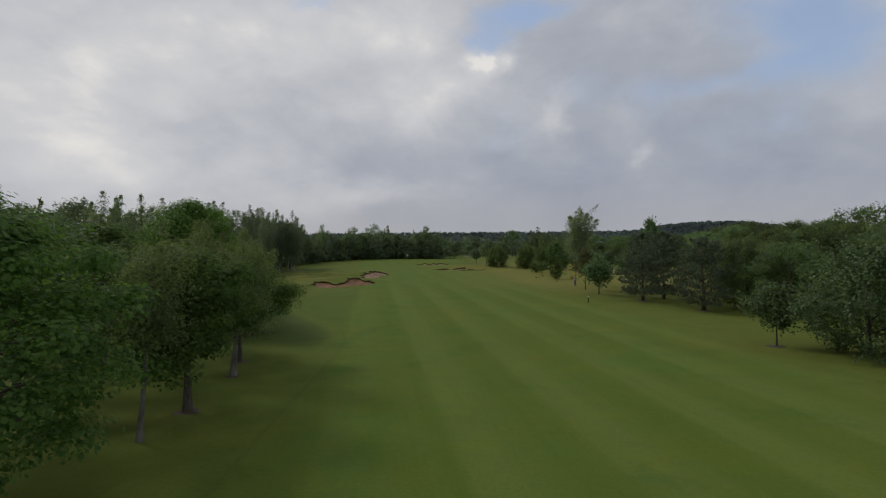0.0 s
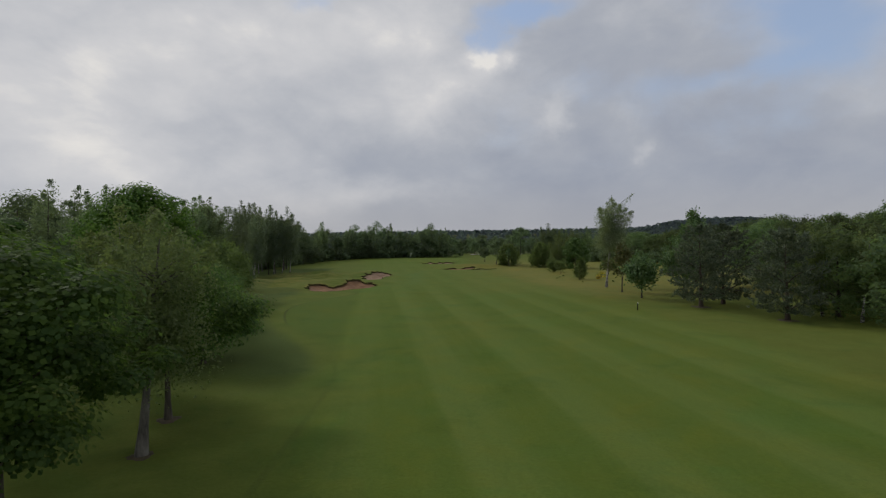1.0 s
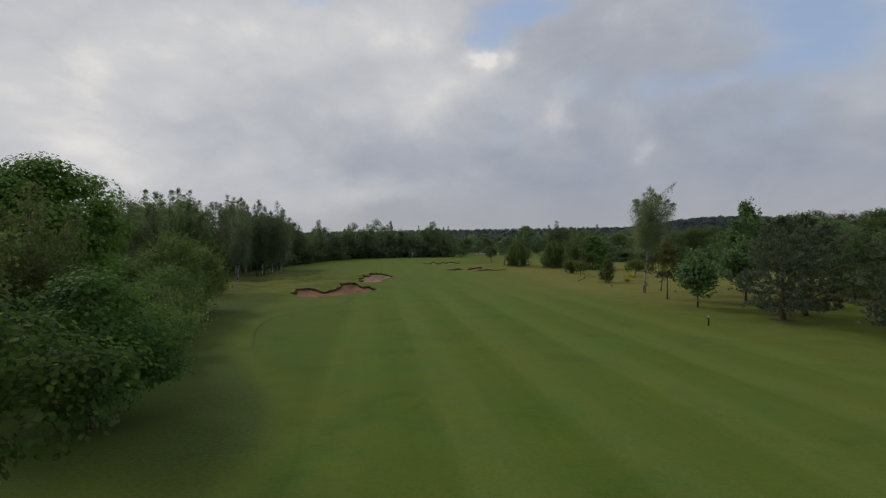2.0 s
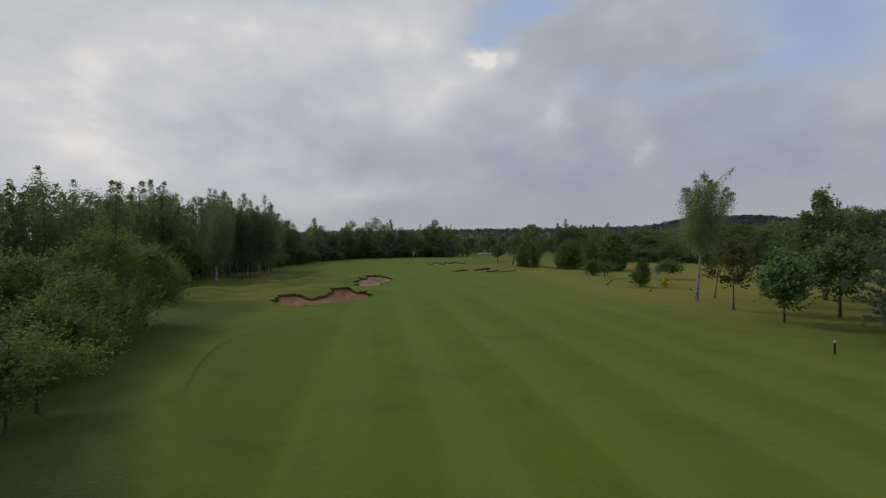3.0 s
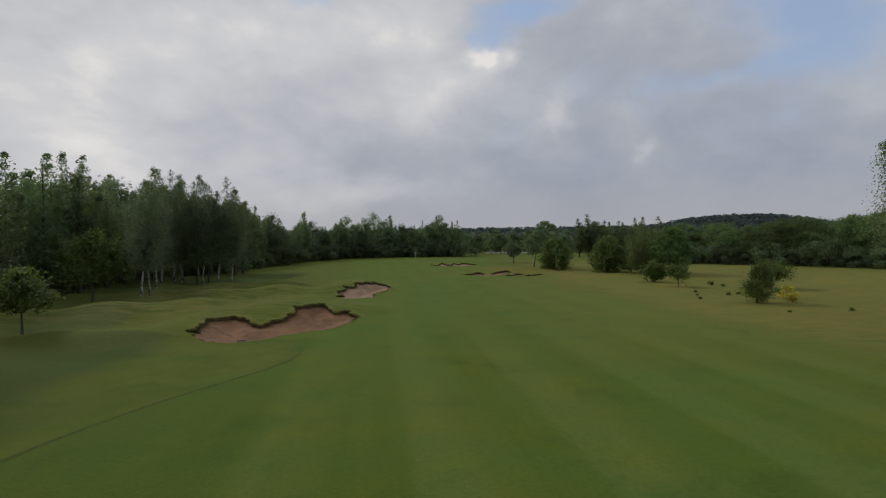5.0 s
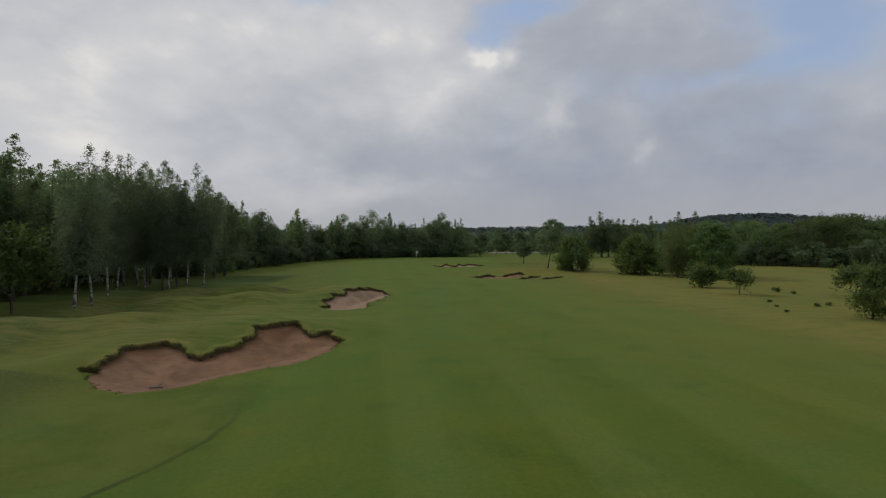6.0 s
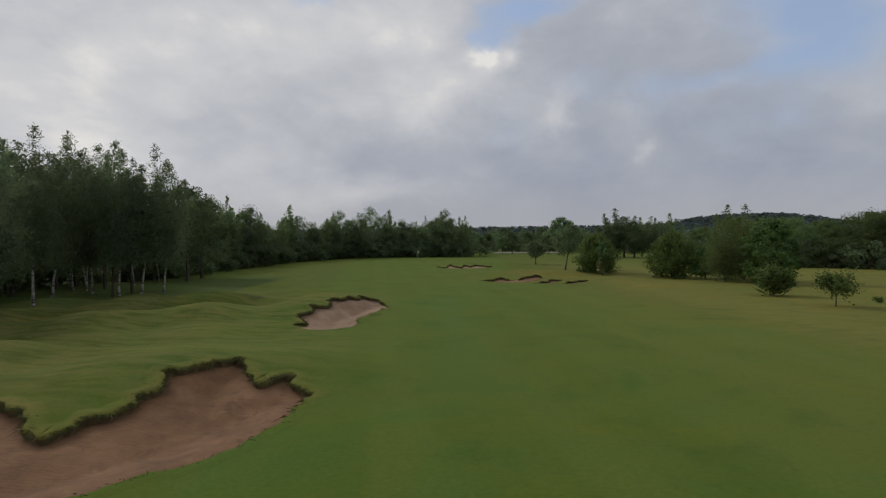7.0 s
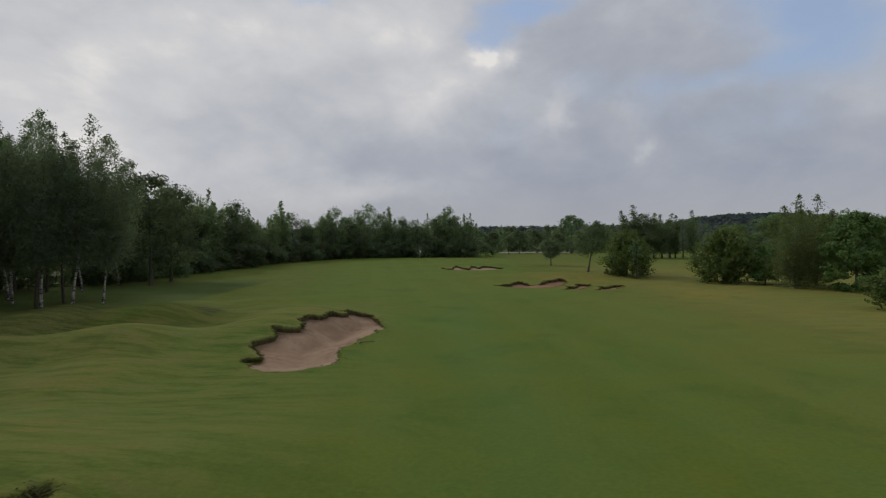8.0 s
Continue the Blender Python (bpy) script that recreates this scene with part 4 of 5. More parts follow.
def make_bunker(b, seed):
    rng = np.random.default_rng(seed)
    line = b["line"]
    k = len(line)
    area = np.sum(line[:, 0] * np.roll(line[:, 1], -1) - np.roll(line[:, 0], -1) * line[:, 1])
    if area < 0:
        line = line[::-1]
    tang = np.roll(line, -2, 0) - np.roll(line, 2, 0)
    out = np.stack([tang[:, 1], -tang[:, 0]], 1)
    out /= np.linalg.norm(out, axis=1)[:, None] + 1e-9
    soft = out.copy()
    for _ in range(14):
        soft = (np.roll(soft, 1, 0) + soft + np.roll(soft, -1, 0)) / 3
    soft /= np.linalg.norm(soft, axis=1)[:, None] + 1e-9
    (ax, ay), (bx, by) = b["axis"]
    axis = np.array((bx - ax, by - ay))
    t = np.clip(((line - (ax, ay)) @ axis) / (axis @ axis), 0, 1)
    heart = np.array((ax, ay)) + t[:, None] * axis
    # the far side stands up as a lip, the near side runs out level with the grass
    away = line - heart
    away /= np.linalg.norm(away, axis=1)[:, None] + 1e-9
    back = ss(-0.35, 0.45, away @ np.array((-0.35, 0.94)) + 0.15 * np.sin(np.arange(k) * 0.35))
    lip = 0.02 + b["lip"] * back * (0.85 + 0.25 * np.sin(np.arange(k) * 0.9) * rng.uniform(0.2, 1, k))
    top = terrain(line[:, 0], line[:, 1])
    root = thing("bunker", (*line.mean(0), 0), 0, label=b["label"], category="bunker", group="bunkers of the hole", kind="structure")
    base = np.array((*line.mean(0), 0))
    # sand
    calm = top - lip
    for _ in range(10):
        calm = (np.roll(calm, 1) + calm + np.roll(calm, -1)) / 3
    rim = line + out * 0.05
    lo, hi = line.min(0), line.max(0)
    gx, gy = np.meshgrid(np.arange(lo[0], hi[0], 0.28), np.arange(lo[1], hi[1], 0.28))
    inner = np.stack([gx.ravel(), gy.ravel()], 1) + rng.uniform(-0.06, 0.06, (gx.size, 2))
    inner = inner[within(line, inner[:, 0], inner[:, 1])]
    gap = np.sqrt(((inner[:, None, :] - line[None]) ** 2).sum(2))
    inner = inner[gap.min(1) > 0.12]
    flat, _, tris, *_ = geometry.delaunay_2d_cdt([Vector(p) for p in np.concatenate([rim, inner])], [(i, (i + 1) % k) for i in range(k)], [], 1, 1e-5)
    flat = np.array([tuple(p) for p in flat])
    gap = np.sqrt(((flat[:, None, :] - rim[None]) ** 2).sum(2))
    weight = 1 / (gap ** 2 + 0.02) ** 1.6
    edge = (weight * calm[None]).sum(1) / weight.sum(1)
    floor = b["floor"] + 0.04 * waves(flat[:, 0] * 3, flat[:, 1] * 3)
    z = edge + (floor - edge) * ss(0, 2.3, gap.min(1))
    z = z + 0.02 * waves(flat[:, 0] * 9, flat[:, 1] * 9) * ss(0, 0.5, gap.min(1))
    part("sand", mesh_from("sand", np.column_stack([flat, z]) - base, np.array([tuple(f) for f in tris]), b["sand"], True), root, "raked reddish sand rising to the lip")
    # turf collar that lies over the ground and curls over the edge
    rows = []
    for off, rise in ((b["collar"], -0.03), (b["collar"] * 0.75, 0.012), (b["collar"] * 0.45, 0.03), (0.14, 0.05), (0.0, 0.035), (-0.05, -0.03)):
        p = line + soft * off if off > 0.2 else line + out * off
        z = terrain(p[:, 0], p[:, 1]) + rise * (0.4 + 0.6 * back if off < b["collar"] else 1) + (0.03 * waves(p[:, 0] * 9, p[:, 1] * 9) * back if off < b["collar"] else 0)
        rows.append(np.column_stack([p, z]))
    verts = np.concatenate(rows)
    m = len(rows)
    a = (np.arange(m - 1)[:, None] * k + np.arange(k)[None, :]).ravel()
    c = (np.arange(m - 1)[:, None] * k + (np.arange(k)[None, :] + 1) % k).ravel()
    me = mesh_from("turf_edge", verts - base, np.stack([a, c, c + k, a + k], 1), TURF, True)
    add_masks(me, verts[:, 0], verts[:, 1], np.concatenate([back * s for s in (0.0, 0.3, 0.7, 1.0, 1.0, 1.0)]))
    part("turf_edge", me, root)
    # the dark face under the lip
    rows = []
    for off, share in ((-0.045, 0.0), (-0.02, 0.3), (0.03, 0.7), (0.05, 1.0), (0.08, 1.9)):
        p = line + out * (off + 0.03 * np.sin(np.arange(k) * 1.7)[:, None] * share)
        rows.append(np.column_stack([p, top - 0.02 - lip * share - 0.25 * (share > 1.5)]))
    verts = np.concatenate(rows)
    m = len(rows)
    a = (np.arange(m - 1)[:, None] * k + np.arange(k)[None, :]).ravel()
    c = (np.arange(m - 1)[:, None] * k + (np.arange(k)[None, :] + 1) % k).ravel()
    part("lip_face", mesh_from("lip_face", verts - base, np.stack([a, c, c + k, a + k], 1), LIP, True), root, "dark soil face below the turf lip")
    # grass that hangs over the lip; its dark tone also paints the lip's shadow
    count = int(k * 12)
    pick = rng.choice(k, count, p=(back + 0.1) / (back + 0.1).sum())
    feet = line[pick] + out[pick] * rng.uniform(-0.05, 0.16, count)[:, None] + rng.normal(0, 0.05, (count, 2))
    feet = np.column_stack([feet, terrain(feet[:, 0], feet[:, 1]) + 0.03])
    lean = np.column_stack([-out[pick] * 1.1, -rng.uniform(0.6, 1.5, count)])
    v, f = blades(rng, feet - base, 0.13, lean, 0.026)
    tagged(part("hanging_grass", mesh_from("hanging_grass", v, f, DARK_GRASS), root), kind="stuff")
    return root


for number, b in enumerate(BUNKERS):
    make_bunker(b, 20 + number)

# ---------------------------------------------------------------- trees beside the fairway, near side
SYC = "dark green sycamore with a dense round crown beside the fairway"
tree("sycamore_tree", -10.3, 9.6, 7.3, 2.7, 1, 560, 60, "dark green sycamore with low dense leaves beside the fairway", girth=0.14, open_foot=0.10, leaf=0.115)
tree("sycamore_tree", -14.4, 16.4, 7.3, 2.8, 2, 300, 40, "tall dark green sycamore behind the fairway trees", girth=0.15)
tree("birch_tree", -9.4, 14.75, 6.5, 1.75, 3, 230, 48, "slender birch with thin grey-green hanging twigs and forked trunk", lean=(0.45, 0.2), girth=0.085, limb_count=24, open_foot=0.40, bark=BIRCH_OLD)
tree("sycamore_tree", -9.35, 17.5, 5.9, 2.0, 4, 420, 66, SYC, girth=0.14, open_foot=0.24, leaf=0.11)
tree("birch_tree", -9.8, 22.4, 6.5, 2.3, 5, 430, 56, "spreading birch with gauzy olive crown and rough pale trunk", lean=(0.5, 0.3), girth=0.13, limb_count=26, open_foot=0.30, bark=BIRCH_OLD)
tree("sycamore_tree", -10.6, 25.2, 5.2, 1.8, 6, 340, 56, "small dark green sycamore with short straight trunk", girth=0.10, open_foot=0.28, leaf=0.115)
tree("sycamore_tree", -13.3, 33.2, 4.9, 1.75, 7, 340, 50, "low sycamore with leaves nearly down to the grass", girth=0.10, open_foot=0.08, leaf=0.12)
tree("bright_sycamore", -21.1, 41.0, 9.9, 2.9, 8, 760, 44, "large bright green sycamore with a broad domed crown", girth=0.2, open_foot=0.12, leaf=0.16)
tree("birch_tree", -14.6, 29.5, 7.4, 2.3, 9, 380, 40, "birch with fine twigs standing among sycamores", girth=0.11, leaf=0.11)
tree("birch_tree", -17.5, 36.0, 7.8, 2.6, 10, 380, 40, "birch with fine twigs standing among sycamores", girth=0.11, leaf=0.12)
tree("sycamore_tree", -17.0, 24.5, 7.0, 3.0, 11, 300, 34, "dark green sycamore in the belt of trees", girth=0.14, leaf=0.2)
tree("sycamore_tree", -22.5, 31.0, 7.6, 3.4, 12, 320, 30, "dark green sycamore in the belt of trees", girth=0.14, leaf=0.24)
tree("hawthorn_bush", -16.1, 41.4, 2.8, 0.95, 13, 110, 40, "young small tree with thin stem by the fairway", girth=0.05, open_foot=0.3, leaf=0.12)
tree("hawthorn_bush", -16.9, 43.5, 2.8, 1.15, 14, 130, 40, "young small tree with dark leaves by the fairway", girth=0.06, open_foot=0.28, leaf=0.12)
tree("hawthorn_bush", -19.7, 47.2, 3.3, 1.7, 15, 460, 46, "broad green hawthorn bush beside the fairway", girth=0.10, leaf=0.12)
tree("hawthorn_bush", -21.6, 52.2, 4.2, 1.8, 16, 460, 44, "broad green hawthorn bush beside the fairway", girth=0.10, leaf=0.13)
tree("hawthorn_bush", -24.2, 61.4, 5.6, 2.2, 17, 560, 44, "yellow-green field maple with a domed crown and short trunk", girth=0.24, leaf=0.14, open_foot=0.2)
tree("hawthorn_bush", -23.4, 56.0, 6.5, 2.4, 18, 560, 44, "yellow-green field maple with a domed crown", girth=0.14, leaf=0.14)
tree("hawthorn_bush", -28.8, 73.5, 3.7, 1.15, 19, 120, 34, "small green tree with rounded crown on the rough", girth=0.06, leaf=0.19, open_foot=0.3)
tree("hawthorn_bush", -26.8, 55.2, 5.2, 2.1, 20, 420, 40, "yellow-green field maple with a domed crown", girth=0.12, leaf=0.15)
tree("hawthorn_bush", -36.8, 90.5, 6.4, 2.0, 21, 200, 34, "small green tree with open crown before the wood", girth=0.08, leaf=0.24, open_foot=0.25)

# ---------------------------------------------------------------- birch grove beside the bunkers
GROVE = "tall birch with white trunk and dark hanging crown in the grove"
grove = []
for number in range(4):
    grove.append(tree("tall_birch_tree", (-32.9, -34.6, -39.4, -36.3)[number], (91.2, 95.4, 105.8, 111.4)[number], (11.7, 11.0, 13.6, 13.2)[number], (2.7, 2.7, 3.2, 3.0)[number], 40 + number, 560, 38, GROVE, "birch grove", lean=((0.6, -0.5, 1.3, -0.9)[number], 0.3), crooked=0.5, leaf=0.135, girth=0.085, limb_count=10, open_foot=0.19, bark=BARK if number == 3 else None, single=False))
rng = np.random.default_rng(77)
for x, y in ((-39.3, 110.4), (-37.1, 109.8), (-35.6, 108.4), (-42.0, 113.4), (-44.5, 115.0), (-42.3, 116.5), (-41.2, 112.3), (-45.0, 131.0), (-43.0, 122.5), (-37.5, 101.6), (-46.0, 122.0)):
    again(grove[int(rng.integers(0, 4))], x, y, rng.uniform(0.96, 1.14), rng.uniform(0, 6.28), rng.uniform(0.96, 1.06))
again(grove[2], -34.3, 109.5, 1.0, 0.1, 0.98)
again(grove[2], -33.3, 111.2, 0.90, 0.6, 0.98)
tree("woodland_tree", -40.2, 129.0, 12.4, 3.1, 50, 200, 26, "dark leafy tree with low boughs at the end of the grove", "birch grove", girth=0.16, leaf=0.36, open_foot=0.14)
tree("woodland_tree", -41.8, 136.0, 11.8, 3.2, 51, 200, 26, "dark leafy tree with low boughs at the end of the grove", "birch grove", girth=0.16, leaf=0.36, open_foot=0.10)

# ---------------------------------------------------------------- woods
WOOD = "dark green woodland tree in the belt behind the fairway"
OAK = "round-crowned oak in the belt of woodland"
TALL = "tall dark birch at the edge of the wood"
wood = [tree("woodland_tree", -52, 70, 12.0, 3.6, 60, 240, 30, WOOD, "belt of woodland", girth=0.18, single=False, limb_count=5),
        tree("woodland_birch_tree", -46.5, 103, 14.2, 3.8, 61, 380, 30, TALL, "belt of woodland", girth=0.2, single=False, limb_count=5),
        tree("woodland_birch_tree", -44.5, 98, 14.6, 3.3, 62, 380, 28, TALL, "belt of woodland", girth=0.18, single=False, limb_count=5, leaders=5),
        tree("woodland_birch_tree", -40.5, 58.5, 11.2, 3.0, 63, 330, 28, TALL, "belt of woodland", girth=0.15, single=False, limb_count=5, leaders=8),
        tree("woodland_tree", -52, 116, 15.4, 3.8, 64, 240, 30, WOOD, "belt of woodland", girth=0.2, single=False, limb_count=5, shape="egg")]
oaks = [tree("oak_tree", 66 + 5 * i, 136 + 6 * i, (8.6, 7.4, 9.4)[i], (4.4, 3.6, 3.8)[i], 110 + i, 230, 28, OAK, "belt of woodland", girth=0.2, single=False, limb_count=4) for i in range(3)]
FARW = "woodland tree in the wood at the end of the hole"
far_wood = [tree(("woodland_tree", "woodland_birch_tree")[i % 2], -52 - 6 * i, 150 + 9 * i, (11.5, 12.6, 10.6, 13.0, 11.0)[i], (3.4, 2.9, 3.2, 2.6, 3.0)[i], 65 + i, 210, 26, FARW, "wood at the end of the hole", girth=0.16, single=False, limb_count=3, leaf=0.32, open_foot=0.02, shape=("round", None, "egg", None, "egg")[i]) for i in range(5)]
rng = np.random.default_rng(5)


def plant(x, y, low, high, pool=wood, squash=1.0):
    ob = pool[int(rng.integers(0, len(pool)))]
    tall = float(ob.children[1].bound_box[1][2])
    s = rng.uniform(low, high) / tall
    wide = rng.uniform(0.88, 1.2) * squash
    m = Matrix.LocRotScale((x, y, h(x, y) - 0.05), Euler((0, 0, rng.uniform(0, 6.28))), (s * wide, s * wide, s))
    return copy_thing(ob, m)


# the near side wood behind the belt of trees
for row in range(3):
    for y in np.arange(28 + row * 2, 134, 6.5):
        edge = np.interp(y, [20, 45, 60, 90, 120, 135], [-31, -34, -38, -43, -49, -50])
        low = np.abs((edge - row * 6 + 42) + 0.59 * (y - 106)) < 3.5 and y > 96
        plant(edge - row * 6 + rng.normal(0, 1.2), y + rng.normal(0, 1.4), *(0.72 if low else 1.0) * np.interp(y, [30, 60, 85, 100, 130], [7.5, 9.7, 10.9, 11.6, 12.0]) * np.array((1.0, 1.18)), wood if row < 1 or 85 < y < 120 and row < 2 else far_wood)
# the wood along the end of the hole
walkway = np.array([(-50, 132), (-50, 150), (-49, 166), (-46, 184), (-38, 203), (-24, 211), (-12, 208), (-2, 204)], float)
span = np.concatenate([[0], np.cumsum(np.linalg.norm(np.diff(walkway, axis=0), axis=1))])
for row in range(3):
    for s in np.arange(row * 1.7, span[-1], 4.4 + 0.6 * row):
        x, y = np.interp(s, span, walkway[:, 0]), np.interp(s, span, walkway[:, 1])
        plant(x - row * 3.0 * (y < 195) + rng.normal(0, 0.9), y + row * 5.0 + rng.normal(0, 1.2), 7.6, 12.9 + 0.3 * row, far_wood)
tree("tall_birch_tree", -37.0, 198.2, 11.0, 2.2, 58, 150, 24, "slender birch with white trunk at the edge of the far wood", "wood at the end of the hole", girth=0.12, leaf=0.26, open_foot=0.3)
# low scrub under the edge of that wood
scrub = tree("woodland_shrub", -49.0, 152.0, 4.2, 2.8, 70, 110, 20, "dark shrub at the foot of the wood", "shrubs under the wood", single=False)
for s in np.arange(2, span[-1], 3.4):
    x, y = np.interp(s, span, walkway[:, 0]), np.interp(s, span, walkway[:, 1])
    plant(x + 1.2 + rng.normal(0, 0.6), y - 1.6 + rng.normal(0, 0.5), 2.6, 5.0, [scrub])
    plant(x - 4.0 * (y < 195) + rng.normal(0, 0.9), y + 3.0 + rng.normal(0, 0.9), 3.4, 5.0, [scrub])
# undergrowth behind the grove and in the near side wood
for y in np.arange(40, 136, 3.4):
    edge = np.interp(y, [20, 45, 60, 90, 120, 135], [-35, -38, -43, -50, -54, -54])
    plant(edge + rng.normal(0, 1.0), y + rng.normal(0, 0.8), 2.6, 4.4, [scrub])

# ---------------------------------------------------------------- far side: young trees, pines, birch
tree("maple_tree", 18.1, 28.0, 3.4, 0.95, 80, 150, 40, "young maple with round crown and thin stem", girth=0.05, open_foot=0.3, leaf=0.13)
tree("maple_tree", 21.2, 25.6, 5.8, 2.7, 81, 560, 46, "bright green maple with leaves down to the grass", girth=0.13, open_foot=0.0, leaf=0.14, shape="dome")
PINEL = "bushy dark scots pine with short trunk"
tree("pine_tree", 20.4, 53.0, 6.7, 3.0, 82, 540, 46, PINEL, "pines beside the fairway", girth=0.15, limb_count=14)
tree("pine_tree", 23.6, 55.4, 6.9, 3.0, 83, 540, 46, PINEL, "pines beside the fairway", girth=0.15, limb_count=14)
tree("pine_tree", 23.2, 46.0, 6.3, 2.9, 84, 520, 46, PINEL, "pines beside the fairway", girth=0.15, limb_count=14)
tree("maple_tree", 17.8, 59.6, 4.4, 1.25, 85, 190, 36, "young green maple with large leaves and slim stem", girth=0.07, open_foot=0.24, leaf=0.2)
tree("copper_maple_tree", 17.8, 65.3, 5.4, 1.3, 86, 100, 34, "young copper-tinged maple with open crown", girth=0.06, open_foot=0.33, leaf=0.17)
tree("lone_birch", 17.9, 71.2, 11.0, 2.85, 87, 1450, 34, "lone silver birch with white trunk and airy crown", girth=0.12, leaf=0.092, open_foot=0.39, lean=(1.0, 0.2), limb_count=30, plume=(((0.7, 0, 9.6), (2.4, 0, 11.4), 300), ((0.6, 0.3, 7.4), (2.6, 0.2, 8.6), 120)))
tree("birch_tree", 20.4, 73.0, 3.9, 1.1, 88, 16, 12, "thin bare-stemmed young birch with few leaves", girth=0.055, leaf=0.13, open_foot=0.45, lean=(0.5, 0), limb_count=12, bark=BARK, leaders=2)
tree("hawthorn_bush", 18.0, 84.4, 3.1, 0.85, 89, 260, 40, "upright green shrub on the dry rough", girth=0.05, leaf=0.11, open_foot=-0.03, lean=(0.3, 0), shape="egg")
tree("hawthorn_bush", 25.8, 95.5, 2.8, 1.35, 90, 110, 36, "small spreading tree on the dry rough", girth=0.06, leaf=0.17, open_foot=0.25, lean=(0.6, 0))
tree("maple_tree", 28.4, 70.5, 9.2, 2.2, 91, 330, 36, "tall green poplar-like tree behind young maples", girth=0.15, leaf=0.22, open_foot=0.12)
tree("maple_tree", 23.0, 61.8, 5.6, 1.6, 92, 220, 34, "green tree with rounded crown behind the maples", girth=0.1, leaf=0.2)
tree("birch_tree", 27.6, 44.8, 6.8, 1.7, 93, 240, 36, "leaning birch with pale trunk beside the pine", girth=0.09, leaf=0.13, lean=(1.0, 0.3))
tree("birch_tree", 27.2, 48.0, 7.2, 1.8, 94, 240, 36, "leaning birch with pale trunk beside the pine", girth=0.09, leaf=0.13, lean=(-0.6, 0.3))
tree("hawthorn_bush", 18.4, 98.4, 2.4, 0.9, 95, 90, 34, "young tree with thin stem on the dry rough", girth=0.04, leaf=0.15, open_foot=0.28)
tree("hawthorn_bush", 18.7, 105.3, 2.5, 0.9, 96, 170, 34, "small round bush on the rough", girth=0.06, leaf=0.17, open_foot=0.02)
tree("hawthorn_bush", 13.7, 136.6, 5.4, 2.6, 97, 480, 40, "round bright green bush with dense crown", girth=0.1, leaf=0.21, open_foot=-0.06)
tree("maple_tree", 13.4, 132.6, 4.6, 0.6, 98, 40, 16, "slim young tree standing before a round bush", girth=0.06, leaf=0.2, open_foot=0.4)
tree("hawthorn_bush", 20.3, 126.6, 5.7, 2.6, 99, 480, 40, "bright green maple bush with domed crown", girth=0.1, leaf=0.21, open_foot=-0.06)
tree("chestnut_tree", 22.8, 124.2, 3.9, 1.5, 100, 150, 30, "dark shrub with drooping leaves", girth=0.06)
tree("birch_tree", 22.6, 119.6, 8.2, 3.0, 101, 620, 36, "gauzy birch rising from a clump of shrubs", girth=0.1, leaf=0.12, open_foot=0.0)
tree("birch_tree", 25.8, 121.5, 8.3, 3.0, 102, 620, 36, "gauzy birch rising from a clump of shrubs", girth=0.1, leaf=0.12, open_foot=0.0)
tree("chestnut_tree", 25.4, 116.4, 6.6, 2.5, 103, 420, 36, "young horse chestnut with large drooping leaves", girth=0.09, leaf=0.24, open_foot=-0.05)
tree("woodland_tree", 11.6, 146.2, 7.2, 2.2, 104, 160, 24, "leaning small tree with open crown", girth=0.11, leaf=0.3, open_foot=0.32, lean=(1.2, 0))
tree("woodland_tree", 9.8, 163.0, 4.5, 2.1, 105, 150, 22, "small round tree standing on the grass", girth=0.1, leaf=0.3, open_foot=0.3)
far_tree = tree("woodland_tree", 31.0, 236.0, 12.4, 4.0, 106, 200, 22, "tall tree with broad crown beyond the green", girth=0.2, single=False, leaf=0.5, open_foot=0.3)
for x, y, s in ((5.0, 226.0, 0.55), (10.5, 230.0, 0.48), (14.0, 232.0, 0.6), (20.0, 236.0, 0.62), (25.0, 228.0, 0.5), (0.5, 224.0, 0.62)):
    again(far_tree, x, y, s, x, 1.0, "small tree beyond the green")
for x in np.arange(-12, 66, 2.9):
    plant(x + rng.normal(0, 0.8), 256 + rng.normal(0, 3), 5.5, 8.5, far_wood)
    plant(x + rng.normal(0, 0.8), 266 + rng.normal(0, 3), 6.5, 9.5, far_wood)
for number in range(9):
    plant(33.0 + 2.1 * number + rng.normal(0, 0.4), 192 + 0.6 * number + rng.normal(0, 1.5), 8.6, 11.2, [wood[1], wood[2], wood[0]], 1.3)

# ---------------------------------------------------------------- woods on the far side
for row in range(3):
    for y in np.arange(20, 68, 5.2):
        edge = np.interp(y, [20, 35, 50, 60, 68], [27, 31, 31, 32, 35])
        plant(edge + row * 6 + rng.normal(0, 1.2), y + rng.normal(0, 1.4), 5.0 + 0.5 * row, 6.8 + 0.5 * row, wood + oaks if row < 1 else oaks)
belt = np.array([(41, 158), (46, 150), (52, 142), (58, 134), (63, 124), (70, 108), (76, 92)], float)
span = np.concatenate([[0], np.cumsum(np.linalg.norm(np.diff(belt, axis=0), axis=1))])
for row in range(3):
    for s in np.arange(row * 1.9, span[-1], 4.8):
        x, y = np.interp(s, span, belt[:, 0]), np.interp(s, span, belt[:, 1])
        plant(x + row * 5 + rng.normal(0, 1), y + row * 4.0 + rng.normal(0, 1), *np.interp(s / span[-1], [0, 0.45, 0.62, 1], [1.0, 1.02, 1.3, 1.5]) * np.array((5.2 + 0.5 * row, 7.4 + 0.6 * row)), oaks)
    for s in np.arange(0, span[-1], 4.0):
        if row == 0:
            x, y = np.interp(s, span, belt[:, 0]), np.interp(s, span, belt[:, 1])
            plant(x - 1.8, y - 1.5, 2.4, 4.4, [scrub])

